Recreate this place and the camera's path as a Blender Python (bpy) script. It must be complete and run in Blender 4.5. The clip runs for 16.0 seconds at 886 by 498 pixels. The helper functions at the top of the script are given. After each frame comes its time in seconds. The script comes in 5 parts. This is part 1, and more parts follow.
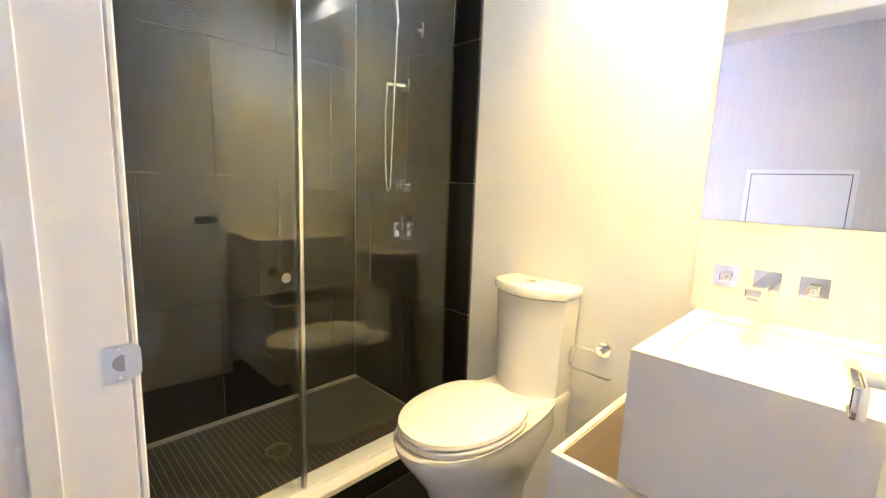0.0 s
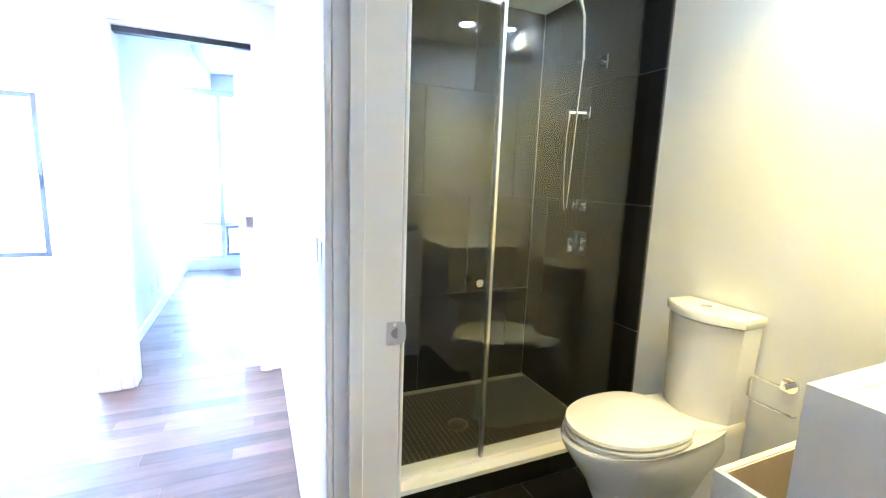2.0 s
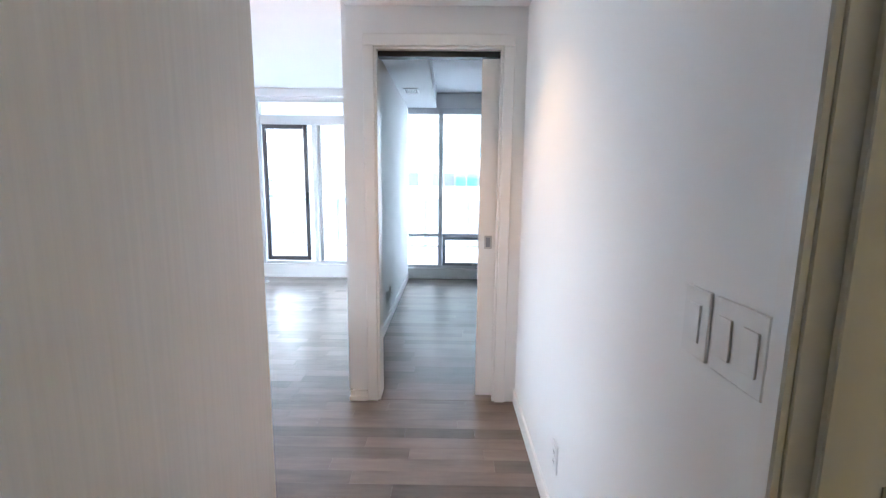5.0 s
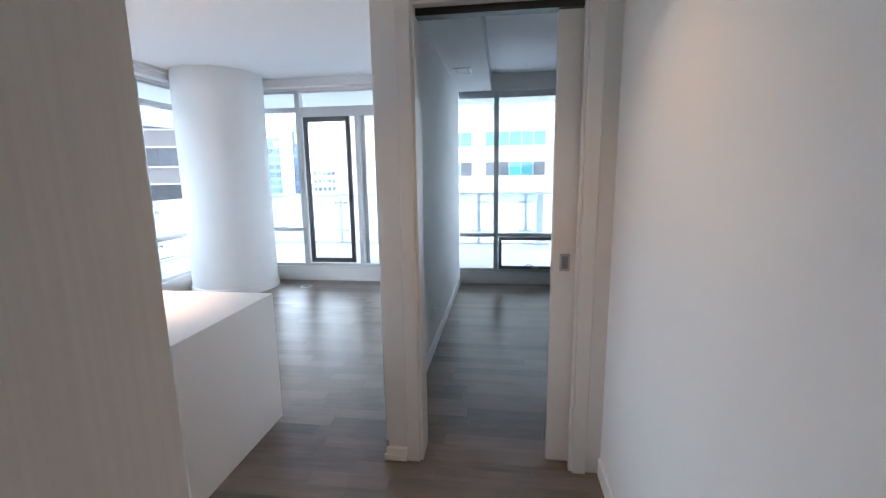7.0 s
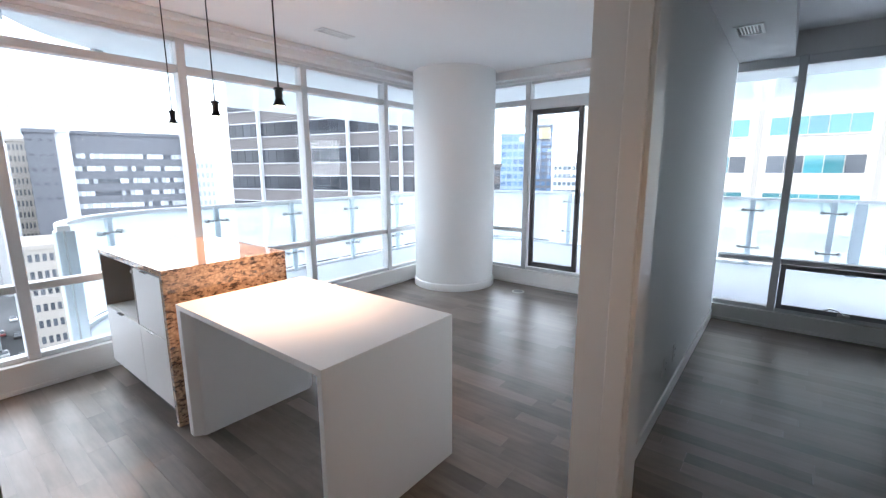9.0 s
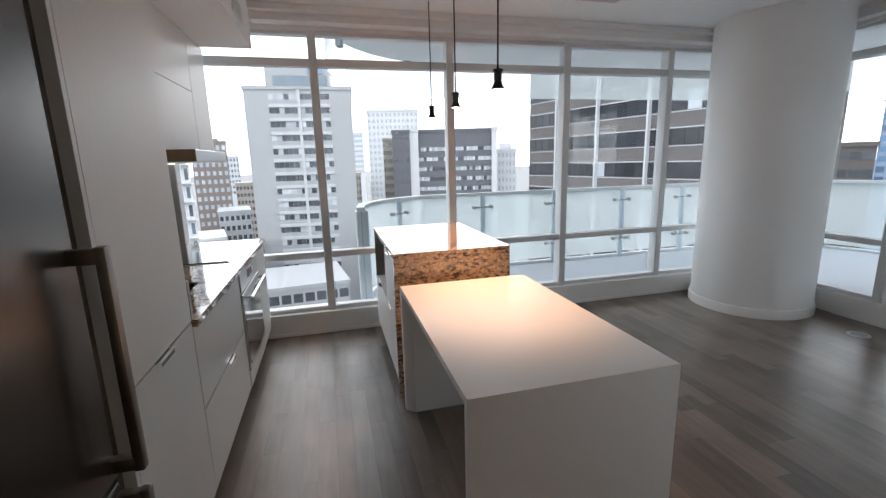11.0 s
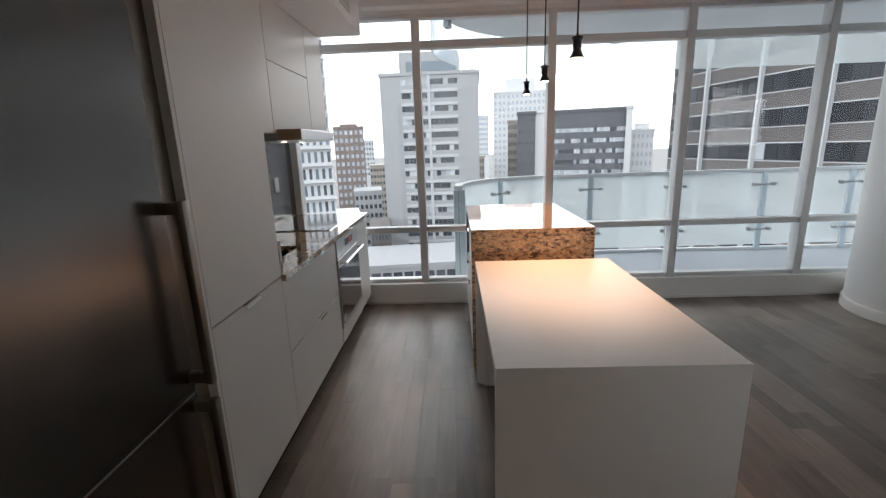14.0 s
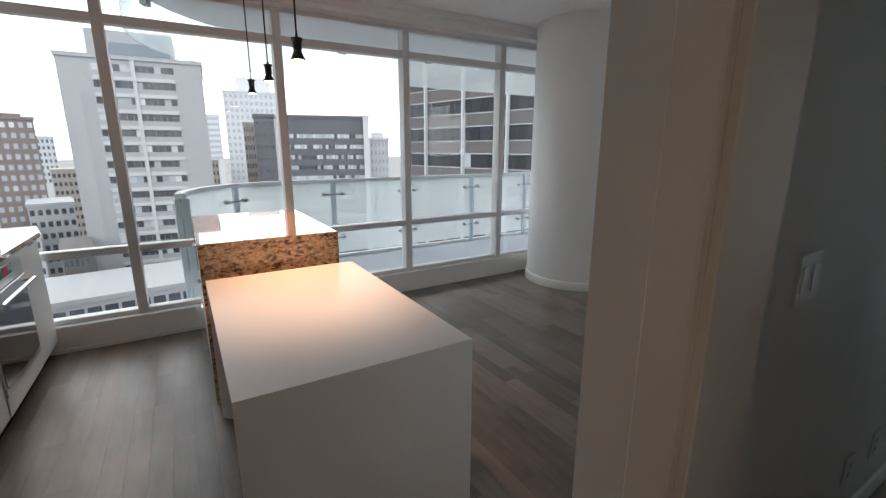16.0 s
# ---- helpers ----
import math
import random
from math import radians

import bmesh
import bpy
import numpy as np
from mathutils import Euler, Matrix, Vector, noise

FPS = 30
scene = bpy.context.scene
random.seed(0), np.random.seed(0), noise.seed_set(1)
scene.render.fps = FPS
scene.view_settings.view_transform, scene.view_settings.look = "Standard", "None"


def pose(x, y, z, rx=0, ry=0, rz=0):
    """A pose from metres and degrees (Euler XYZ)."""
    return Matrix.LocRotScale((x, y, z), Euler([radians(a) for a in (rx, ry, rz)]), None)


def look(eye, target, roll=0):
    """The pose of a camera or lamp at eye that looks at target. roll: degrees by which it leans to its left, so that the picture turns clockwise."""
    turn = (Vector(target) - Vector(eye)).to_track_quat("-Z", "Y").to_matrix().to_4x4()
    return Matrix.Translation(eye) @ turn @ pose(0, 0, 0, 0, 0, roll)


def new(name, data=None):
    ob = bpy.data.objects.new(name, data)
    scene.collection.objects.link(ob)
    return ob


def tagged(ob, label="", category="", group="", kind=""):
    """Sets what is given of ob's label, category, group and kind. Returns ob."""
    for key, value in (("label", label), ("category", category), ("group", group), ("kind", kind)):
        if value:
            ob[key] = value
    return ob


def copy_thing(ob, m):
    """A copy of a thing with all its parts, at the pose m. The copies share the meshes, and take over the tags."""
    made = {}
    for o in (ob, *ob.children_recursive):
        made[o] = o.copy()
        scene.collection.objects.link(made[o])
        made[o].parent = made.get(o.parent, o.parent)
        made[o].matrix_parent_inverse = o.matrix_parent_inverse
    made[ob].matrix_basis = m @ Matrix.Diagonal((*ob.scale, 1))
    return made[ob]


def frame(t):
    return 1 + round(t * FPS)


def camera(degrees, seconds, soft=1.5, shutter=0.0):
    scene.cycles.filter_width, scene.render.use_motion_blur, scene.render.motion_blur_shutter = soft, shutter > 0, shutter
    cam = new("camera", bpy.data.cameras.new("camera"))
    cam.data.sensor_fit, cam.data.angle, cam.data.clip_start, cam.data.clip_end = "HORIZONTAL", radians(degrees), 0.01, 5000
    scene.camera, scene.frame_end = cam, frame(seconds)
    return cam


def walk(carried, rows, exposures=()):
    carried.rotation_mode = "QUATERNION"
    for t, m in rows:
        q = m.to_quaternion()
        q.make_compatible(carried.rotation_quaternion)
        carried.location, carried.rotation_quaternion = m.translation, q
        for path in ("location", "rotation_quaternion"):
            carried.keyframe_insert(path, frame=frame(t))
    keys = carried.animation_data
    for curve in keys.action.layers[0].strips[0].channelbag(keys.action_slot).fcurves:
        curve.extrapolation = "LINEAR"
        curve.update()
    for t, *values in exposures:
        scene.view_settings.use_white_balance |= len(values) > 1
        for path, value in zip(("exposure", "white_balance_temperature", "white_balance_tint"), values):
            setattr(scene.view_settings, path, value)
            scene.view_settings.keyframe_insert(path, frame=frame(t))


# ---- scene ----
cam = camera(91.3, 16.0, soft=1.3)
PATH = [
    (0, (-1.049, 0.034, 1.246), (-2.435, 1.443, 0.94), 2.0),
    (0.5, (-0.976, -0.01, 1.249), (-2.451, 1.306, 0.949), 1.2),
    (1, (-0.9, -0.065, 1.279), (-2.47, 1.128, 0.946), 1.4),
    (1.5, (-0.883, -0.115, 1.309), (-2.57, 0.907, 0.977), 1.6),
    (2, (-0.872, -0.169, 1.325), (-2.679, 0.629, 1.012), 2.1),
    (2.5, (-0.867, -0.247, 1.35), (-2.775, 0.274, 1.054), 2.4),
    (3, (-0.902, -0.304, 1.343), (-2.865, -0.038, 1.067), 2.1),
    (3.5, (-0.963, -0.351, 1.344), (-2.939, -0.211, 1.063), 1.5),
    (4, (-1.078, -0.4, 1.348), (-3.055, -0.318, 1.056), 1.2),
    (6.5, (-1.796, -0.463, 1.396), (-3.76, -0.659, 1.072), -0.5),
    (7, (-1.982, -0.48, 1.413), (-3.934, -0.748, 1.067), -0.8),
    (7.5, (-2.133, -0.482, 1.423), (-4.055, -0.906, 1.068), -0.9),
    (8, (-2.32, -0.478, 1.423), (-4.154, -1.194, 1.076), -0.4),
    (8.5, (-2.482, -0.503, 1.417), (-4.18, -1.5, 1.067), -0.3),
    (9, (-2.593, -0.546, 1.449), (-4.136, -1.766, 1.088), -0.2),
    (9.5, (-2.683, -0.611, 1.431), (-4.038, -2.04, 1.085), -0.7),
    (10, (-2.849, -0.662, 1.445), (-3.936, -2.3, 1.074), -0.9),
    (12.5, (-3.232, -0.585, 1.456), (-3.147, -2.542, 1.056), -1.9),
    (13, (-3.262, -0.568, 1.442), (-3.153, -2.519, 1.023), -1.9),
    (13.5, (-3.284, -0.563, 1.424), (-3.170, -2.511, 0.987), -2.0),
    (14, (-3.33, -0.573, 1.411), (-3.271, -2.519, 0.953), -1.9),
    (14.5, (-3.391, -0.610, 1.396), (-3.495, -2.549, 0.917), -1.6),
    (15, (-3.448, -0.607, 1.392), (-3.821, -2.507, 0.892), -0.8),
    (15.5, (-3.445, -0.614, 1.404), (-4.135, -2.424, 0.903), 0.1),
    (16, (-3.393, -0.612, 1.404), (-4.395, -2.283, 0.952), -0.0),
]
EXPOSURES = [(0.0, 4.25, 4550, 24), (1.0, 4.5, 4350, 20), (1.6, 4.4, 4200, 18), (2.0, 4.15, 4150, 14), (2.5, 3.5, 4250, 12), (3.0, 2.95, 4450, 10), (3.5, 2.6, 4650, 8), (4.2, 2.35, 5000, 8),
             (6.3, 1.1, 5400, 10), (7.0, 0.85, 5400, 8), (8.0, 0.75, 5600, 8), (8.5, 0.65, 5700, 10), (9.0, 0.5, 5700, 10), (9.5, -0.05, 5900, 10), (10.0, -0.3, 6000, 10), (12.5, -0.6, 6250, 10), (16.0, -0.75, 6300, 10)]
walk(cam, [(t, look(eye, target, roll)) for t, eye, target, roll in PATH], EXPOSURES)

# ---- world, sun, lamps ----
world = bpy.data.worlds.new("overcast_sky")
scene.world = world
world.use_nodes = True
wn, wl = world.node_tree.nodes, world.node_tree.links
sky = wn.new("ShaderNodeTexSky")
sky.sky_type = "NISHITA"
sky.sun_disc = False
sky.sun_elevation, sky.sun_rotation = radians(38), radians(200)
sky.air_density, sky.dust_density = 1.0, 5.0
veil = wn.new("ShaderNodeMix")
veil.data_type = "RGBA"
veil.inputs["Factor"].default_value = 0.9
wl.new(sky.outputs[0], veil.inputs[6])
veil.inputs[7].default_value = (14.3, 14.2, 14.3, 1)
wl.new(veil.outputs[2], wn["Background"].inputs["Color"])
wn["Background"].inputs["Strength"].default_value = 0.34

sun = new("sun", bpy.data.lights.new("sun", "SUN"))
sun.data.energy, sun.data.angle, sun.data.color = 0.5, radians(20), (1, 0.97, 0.92)
sun.matrix_world = look((0, 0, 0), (math.sin(radians(200)) * -0.79, math.cos(radians(200)) * -0.79, -0.62))


def spot(name, at, power, colour, degrees, radius=0.03):
    lamp = new(name, bpy.data.lights.new(name, "SPOT"))
    lamp.data.energy, lamp.data.color, lamp.data.spot_size = power, colour, radians(degrees)
    lamp.data.spot_blend, lamp.data.shadow_soft_size = 1.0, radius
    lamp.matrix_world = look(at, (at[0], at[1] + 0.0001, at[2] - 1))
    return lamp


WARM = (1.0, 0.56, 0.045)
PENDANTS = [(-3.88, -2.62, 1.80), (-3.88, -3.31, 1.80), (-3.88, -3.95, 1.80)]
POTS = [(-1.22, 1.13, 2.33), (-1.65, 1.13, 2.33), (-1.24, 1.42, 2.33)]
HALL_POT = (-3.22, -0.50, 2.33)
for p in PENDANTS:
    spot("pendant_bulb", (p[0], p[1], p[2] - 0.045), 84, (1.0, 0.54, 0.29), 82, 0.02)
for p in POTS:
    spot("pot_bulb", (p[0], p[1], p[2] - 0.03), 3.5, WARM, 112, 0.04)
spot("hall_bulb", (HALL_POT[0], HALL_POT[1], HALL_POT[2] - 0.03), 14.0, (1.0, 0.54, 0.22), 112, 0.05)

# ---- materials ----
def material(name, colour, rough=0.5, metal=0.0, grain=None, bump=0.0, bump_scale=200.0, vary=0.0, vary_scale=3.0, coat=0.0, per_object=0.0, spec=0.5):
    """A Principled material: base colour, broad variation, stretched grain, fine bump and a shift from object to object."""
    m = bpy.data.materials.new(name)
    m.use_nodes = True
    n, l = m.node_tree.nodes, m.node_tree.links
    b = n["Principled BSDF"]
    b.inputs["Roughness"].default_value, b.inputs["Metallic"].default_value = rough, metal
    b.inputs["Coat Weight"].default_value, b.inputs["Specular IOR Level"].default_value = coat, spec
    b.inputs["Coat Roughness"].default_value = 0.05
    tc = n.new("ShaderNodeTexCoord")
    value = n.new("ShaderNodeHueSaturation")
    value.inputs["Color"].default_value = (*colour, 1)
    total = None

    def add(socket):
        nonlocal total
        if total is None:
            total = socket
        else:
            a = n.new("ShaderNodeMath")
            a.operation = "ADD"
            l.new(total, a.inputs[0])
            l.new(socket, a.inputs[1])
            total = a.outputs[0]

    def scaled(socket, amount):
        a = n.new("ShaderNodeMath")
        a.operation = "MULTIPLY_ADD"
        a.inputs[1].default_value, a.inputs[2].default_value = amount, -amount / 2
        l.new(socket, a.inputs[0])
        add(a.outputs[0])

    if vary:
        t = n.new("ShaderNodeTexNoise")
        t.inputs["Scale"].default_value, t.inputs["Detail"].default_value = vary_scale, 4
        l.new(tc.outputs["Object"], t.inputs["Vector"])
        scaled(t.outputs["Fac"], vary)
    if grain:
        stretch, scale, amount = grain
        mp = n.new("ShaderNodeMapping")
        mp.inputs["Scale"].default_value = stretch
        l.new(tc.outputs["Object"], mp.inputs["Vector"])
        t = n.new("ShaderNodeTexNoise")
        t.inputs["Scale"].default_value, t.inputs["Detail"].default_value, t.inputs["Roughness"].default_value = scale, 6, 0.65
        l.new(mp.outputs[0], t.inputs["Vector"])
        scaled(t.outputs["Fac"], amount)
    if per_object:
        o = n.new("ShaderNodeObjectInfo")
        scaled(o.outputs["Random"], per_object)
        if grain:
            off = n.new("ShaderNodeVectorMath")
            off.operation = "MULTIPLY_ADD"
            off.inputs[1].default_value = (7, 11, 13)
            l.new(o.outputs["Random"], off.inputs[0])
            l.new(tc.outputs["Object"], off.inputs[2])
            l.new(off.outputs[0], mp.inputs["Vector"])
    if total is not None:
        a = n.new("ShaderNodeMath")
        a.operation = "ADD"
        a.inputs[1].default_value = 1.0
        l.new(total, a.inputs[0])
        l.new(a.outputs[0], value.inputs["Value"])
        l.new(value.outputs[0], b.inputs["Base Color"])
    else:
        b.inputs["Base Color"].default_value = (*colour, 1)
    if bump:
        t = n.new("ShaderNodeTexNoise")
        t.inputs["Scale"].default_value, t.inputs["Detail"].default_value = bump_scale, 3
        l.new(tc.outputs["Object"], t.inputs["Vector"])
        k = n.new("ShaderNodeBump")
        k.inputs["Strength"].default_value, k.inputs["Distance"].default_value = bump, 0.002
        l.new(t.outputs["Fac"], k.inputs["Height"])
        l.new(k.outputs[0], b.inputs["Normal"])
    return m


def glass(name, tint=(1, 1, 1), gloss=1.0, rough=0.0, cloud=0.0, base=0.04):
    """Thin glazing: clear in the middle, mirror-like at a grazing angle, with a share of frosting."""
    m = bpy.data.materials.new(name)
    m.use_nodes = True
    n, l = m.node_tree.nodes, m.node_tree.links
    out = n["Material Output"]
    n.remove(n["Principled BSDF"])
    clear, shine, mix, fr = n.new("ShaderNodeBsdfTransparent"), n.new("ShaderNodeBsdfGlossy"), n.new("ShaderNodeMixShader"), n.new("ShaderNodeLayerWeight")
    clear.inputs["Color"].default_value = (*tint, 1)
    shine.inputs["Roughness"].default_value, shine.inputs["Color"].default_value = rough, (gloss, gloss, gloss, 1)
    fr.inputs["Blend"].default_value = 0.5
    power, lift = n.new("ShaderNodeMath"), n.new("ShaderNodeMath")
    power.operation, lift.operation = "POWER", "MULTIPLY_ADD"
    power.inputs[1].default_value, lift.inputs[1].default_value, lift.inputs[2].default_value = 5, 1 - base, base
    l.new(fr.outputs["Facing"], power.inputs[0])
    l.new(power.outputs[0], lift.inputs[0])
    l.new(lift.outputs[0], mix.inputs[0])
    l.new(clear.outputs[0], mix.inputs[1])
    l.new(shine.outputs[0], mix.inputs[2])
    last = mix
    if cloud:
        d, t, mx = n.new("ShaderNodeBsdfDiffuse"), n.new("ShaderNodeBsdfTranslucent"), n.new("ShaderNodeMixShader")
        d.inputs["Color"].default_value = t.inputs["Color"].default_value = (0.88, 0.91, 0.92, 1)
        l.new(d.outputs[0], mx.inputs[1])
        l.new(t.outputs[0], mx.inputs[2])
        last = n.new("ShaderNodeMixShader")
        last.inputs[0].default_value = cloud
        l.new(mix.outputs[0], last.inputs[1])
        l.new(mx.outputs[0], last.inputs[2])
    l.new(last.outputs[0], out.inputs["Surface"])
    return m


def glowing(name, colour, strength):
    m = bpy.data.materials.new(name)
    m.use_nodes = True
    b = m.node_tree.nodes["Principled BSDF"]
    b.inputs["Base Color"].default_value = b.inputs["Emission Color"].default_value = (*colour, 1)
    b.inputs["Emission Strength"].default_value = strength
    return m


PAINT = material("wall_paint", (0.85, 0.85, 0.84), 0.6, vary=0.03, vary_scale=1.2, bump=0.06, bump_scale=260)
CEIL = material("ceiling_paint", (0.86, 0.86, 0.86), 0.8, vary=0.02, bump=0.05, bump_scale=180)
TRIM = material("trim_paint", (0.84, 0.83, 0.81), 0.32, vary=0.03, vary_scale=6, bump=0.02)
LAMINATE = material("pale_wood_laminate", (0.71, 0.683, 0.645), 0.5, grain=((38, 38, 1.1), 2.2, 0.22), vary=0.05, vary_scale=1.5, bump=0.05, bump_scale=120)
CABINET = material("cabinet_laminate", (0.70, 0.685, 0.66), 0.38, grain=((30, 30, 1.0), 2.2, 0.07), vary=0.03, vary_scale=2)
LACQUER = material("white_lacquer", (0.84, 0.83, 0.815), 0.36, vary=0.02, vary_scale=4, bump=0.015, bump_scale=90)
PLANK = material("grey_brown_oak", (0.165, 0.134, 0.112), 0.32, grain=((16, 1.6, 16), 1.6, 0.9), vary=0.75, vary_scale=4.0, per_object=0.62, bump=0.12, bump_scale=160, spec=0.6)
GAP = material("plank_joint", (0.035, 0.03, 0.027), 0.9, vary=0.2, vary_scale=20)
ALU = material("white_window_frame", (0.72, 0.73, 0.74), 0.4, vary=0.03, vary_scale=3)
DARKFRAME = material("dark_screen_frame", (0.085, 0.08, 0.08), 0.4, vary=0.1, vary_scale=8)
STEEL = material("brushed_steel", (0.145, 0.138, 0.132), 0.25, 1.0, grain=((1.5, 70, 1.5), 3.0, 0.14), vary=0.06, vary_scale=2)
BRASS = material("brass_grate", (0.42, 0.35, 0.20), 0.35, 0.9, vary=0.1, vary_scale=30)
BRONZE = material("satin_handle", (0.25, 0.22, 0.19), 0.35, 1.0, vary=0.08, vary_scale=15)
DARKALU = material("grey_aluminium", (0.30, 0.31, 0.33), 0.4, 0.6, vary=0.08, vary_scale=6)
CHROME = material("chrome", (0.82, 0.82, 0.82), 0.06, 1.0, vary=0.02, vary_scale=30)
OVENSTEEL = material("oven_steel", (0.56, 0.56, 0.56), 0.28, 1.0, grain=((1.5, 70, 1.5), 3.0, 0.1), vary=0.05, vary_scale=3)
NICKEL = material("satin_nickel", (0.62, 0.61, 0.59), 0.28, 1.0, vary=0.08, vary_scale=40)
BLACK = material("black_metal", (0.02, 0.02, 0.02), 0.4, vary=0.2, vary_scale=30)
# near-black for tyres, and for shade painted into narrow gaps
RUBBER_SHADE = material("rubber_and_gap_shade", (0.012, 0.012, 0.012), 0.8, vary=0.2, vary_scale=20)
CERAMIC = material("white_ceramic", (0.84, 0.83, 0.80), 0.08, vary=0.015, vary_scale=5, coat=0.6)
SOLID = material("white_solid_surface", (0.82, 0.80, 0.76), 0.25, vary=0.02, vary_scale=5)
DARKTILE = material("charcoal_tile", (0.014, 0.0136, 0.0134), 0.35, vary=0.22, vary_scale=4, per_object=0.12, bump=0.025, bump_scale=70, spec=0.15)
MOSAIC = material("charcoal_mosaic", (0.05, 0.046, 0.04), 0.45, vary=0.3, vary_scale=20, per_object=0.4, bump=0.1, bump_scale=90)
GROUT = material("pale_grout", (0.36, 0.33, 0.27), 0.9, vary=0.2, vary_scale=30)
DARKGROUT = material("grey_grout", (0.17, 0.165, 0.16), 0.9, vary=0.2, vary_scale=30)
BACKSPLASH = material("dark_backsplash", (0.055, 0.052, 0.05), 0.07, grain=((1.5, 1.5, 40), 2.0, 0.25), vary=0.1)
BLACKGLASS = material("black_glass", (0.012, 0.012, 0.013), 0.04, coat=1.0, vary=0.1, vary_scale=3)
MIRROR = material("mirror_silver", (0.92, 0.93, 0.93), 0.0, 1.0)
PLATE = material("switch_plastic", (0.80, 0.80, 0.79), 0.3, vary=0.02, vary_scale=10)
GLAZE = glass("window_glazing", (0.97, 0.985, 0.985), 0.6)
SHOWERGLASS = glass("shower_glazing", (0.95, 0.97, 0.96), 1.0, base=0.05)
BALUSTRADE = glass("balustrade_glazing", (0.88, 0.94, 0.945), 0.8, 0.02, cloud=0.42)
FASCIA = glass("hanging_screen_glazing", (0.90, 0.94, 0.95), 0.8, 0.02, cloud=0.32)
CLAMP = material("weathered_steel_clamp", (0.26, 0.27, 0.28), 0.35, 0.8, vary=0.1, vary_scale=20)
EDGEGREEN = material("blue_steel_post", (0.52, 0.60, 0.66), 0.35, 0.3, vary=0.1, vary_scale=4)
SLAB = material("balcony_concrete", (0.58, 0.60, 0.66), 0.8, vary=0.12, vary_scale=2, bump=0.1, bump_scale=60)
SOFFIT = material("balcony_soffit_paint", (0.70, 0.73, 0.75), 0.8, vary=0.05, vary_scale=1)
# taupe darkened to carry the shade inside recesses
RECESS = material("taupe_recess_shade", (0.30, 0.27, 0.24), 0.6, vary=0.1, vary_scale=6)
WOODEND = material("birch_lining", (0.76, 0.62, 0.44), 0.5, grain=((3, 30, 30), 2.0, 0.15), vary=0.06)
HOODEND = material("brown_wood_end", (0.30, 0.20, 0.12), 0.5, grain=((3, 30, 30), 2.0, 0.2), vary=0.1)
BULB = glowing("lit_bulb", (1.0, 0.86, 0.62), 14)
POTGLOW = glowing("lit_pot", (1.0, 0.84, 0.5), 16)
RED = material("red_print", (0.5, 0.03, 0.04), 0.5, vary=0.1, vary_scale=30)
PAPER = material("white_label_paper", (0.78, 0.78, 0.77), 0.6, vary=0.03, vary_scale=20)


def granite(name, base, dark):
    m = bpy.data.materials.new(name)
    m.use_nodes = True
    n, l = m.node_tree.nodes, m.node_tree.links
    b = n["Principled BSDF"]
    tc = n.new("ShaderNodeTexCoord")
    big, small, ramp, ramp2, mix, mix2 = (n.new("ShaderNodeTexNoise"), n.new("ShaderNodeTexVoronoi"), n.new("ShaderNodeValToRGB"),
                                          n.new("ShaderNodeValToRGB"), n.new("ShaderNodeMix"), n.new("ShaderNodeMix"))
    big.inputs["Scale"].default_value, big.inputs["Detail"].default_value, big.inputs["Roughness"].default_value = 33, 8, 0.7
    small.inputs["Scale"].default_value = 55
    lay = n.new("ShaderNodeMapping")
    lay.inputs["Scale"].default_value, lay.inputs["Rotation"].default_value = (0.75, 1.0, 1.7), (0, radians(18), 0)
    l.new(tc.outputs["Object"], lay.inputs["Vector"])
    l.new(lay.outputs[0], big.inputs["Vector"])
    l.new(tc.outputs["Object"], small.inputs["Vector"])
    ramp.color_ramp.elements[0].position, ramp.color_ramp.elements[1].position = 0.42, 0.49
    ramp.color_ramp.elements[0].color, ramp.color_ramp.elements[1].color = (*dark, 1), (*base, 1)
    e = ramp.color_ramp.elements.new(0.66)
    e.color = (0.70, 0.52, 0.33, 1)
    l.new(big.outputs["Fac"], ramp.inputs[0])
    mix.data_type, mix.blend_type = "RGBA", "MULTIPLY"
    mix.inputs["Factor"].default_value = 0.7
    l.new(ramp.outputs[0], mix.inputs[6])
    ramp2.color_ramp.elements[0].color, ramp2.color_ramp.elements[1].color = (1, 0.97, 0.92, 1), (0.45, 0.36, 0.30, 1)
    ramp2.color_ramp.elements[0].position, ramp2.color_ramp.elements[1].position = 0.25, 0.75
    l.new(small.outputs["Distance"], ramp2.inputs[0])
    l.new(ramp2.outputs[0], mix.inputs[7])
    l.new(mix.outputs[2], b.inputs["Base Color"])
    b.inputs["Roughness"].default_value = 0.06
    b.inputs["Coat Weight"].default_value = 0.8
    b.inputs["Coat Roughness"].default_value = 0.02
    return m


GRANITE = granite("speckled_granite", (0.58, 0.41, 0.26), (0.06, 0.036, 0.024))


# ---- mesh helpers ----
def box(bm, x0, x1, y0, y1, z0, z1, bevel=0.0, segments=1):
    vs = bmesh.ops.create_cube(bm, size=1)["verts"]
    bmesh.ops.scale(bm, vec=(abs(x1 - x0), abs(y1 - y0), abs(z1 - z0)), verts=vs)
    bmesh.ops.translate(bm, vec=((x0 + x1) / 2, (y0 + y1) / 2, (z0 + z1) / 2), verts=vs)
    if bevel:
        es = list({e for v in vs for e in v.link_edges})
        bmesh.ops.bevel(bm, geom=es, offset=bevel, segments=segments, affect="EDGES", profile=0.5)


def rod(bm, a, b, r, r2=None, n=16):
    a, b = Vector(a), Vector(b)
    m = Matrix.Translation((a + b) / 2) @ (b - a).to_track_quat("Z", "Y").to_matrix().to_4x4()
    bmesh.ops.create_cone(bm, cap_ends=True, segments=n, radius1=r, radius2=r if r2 is None else r2, depth=(b - a).length, matrix=m)


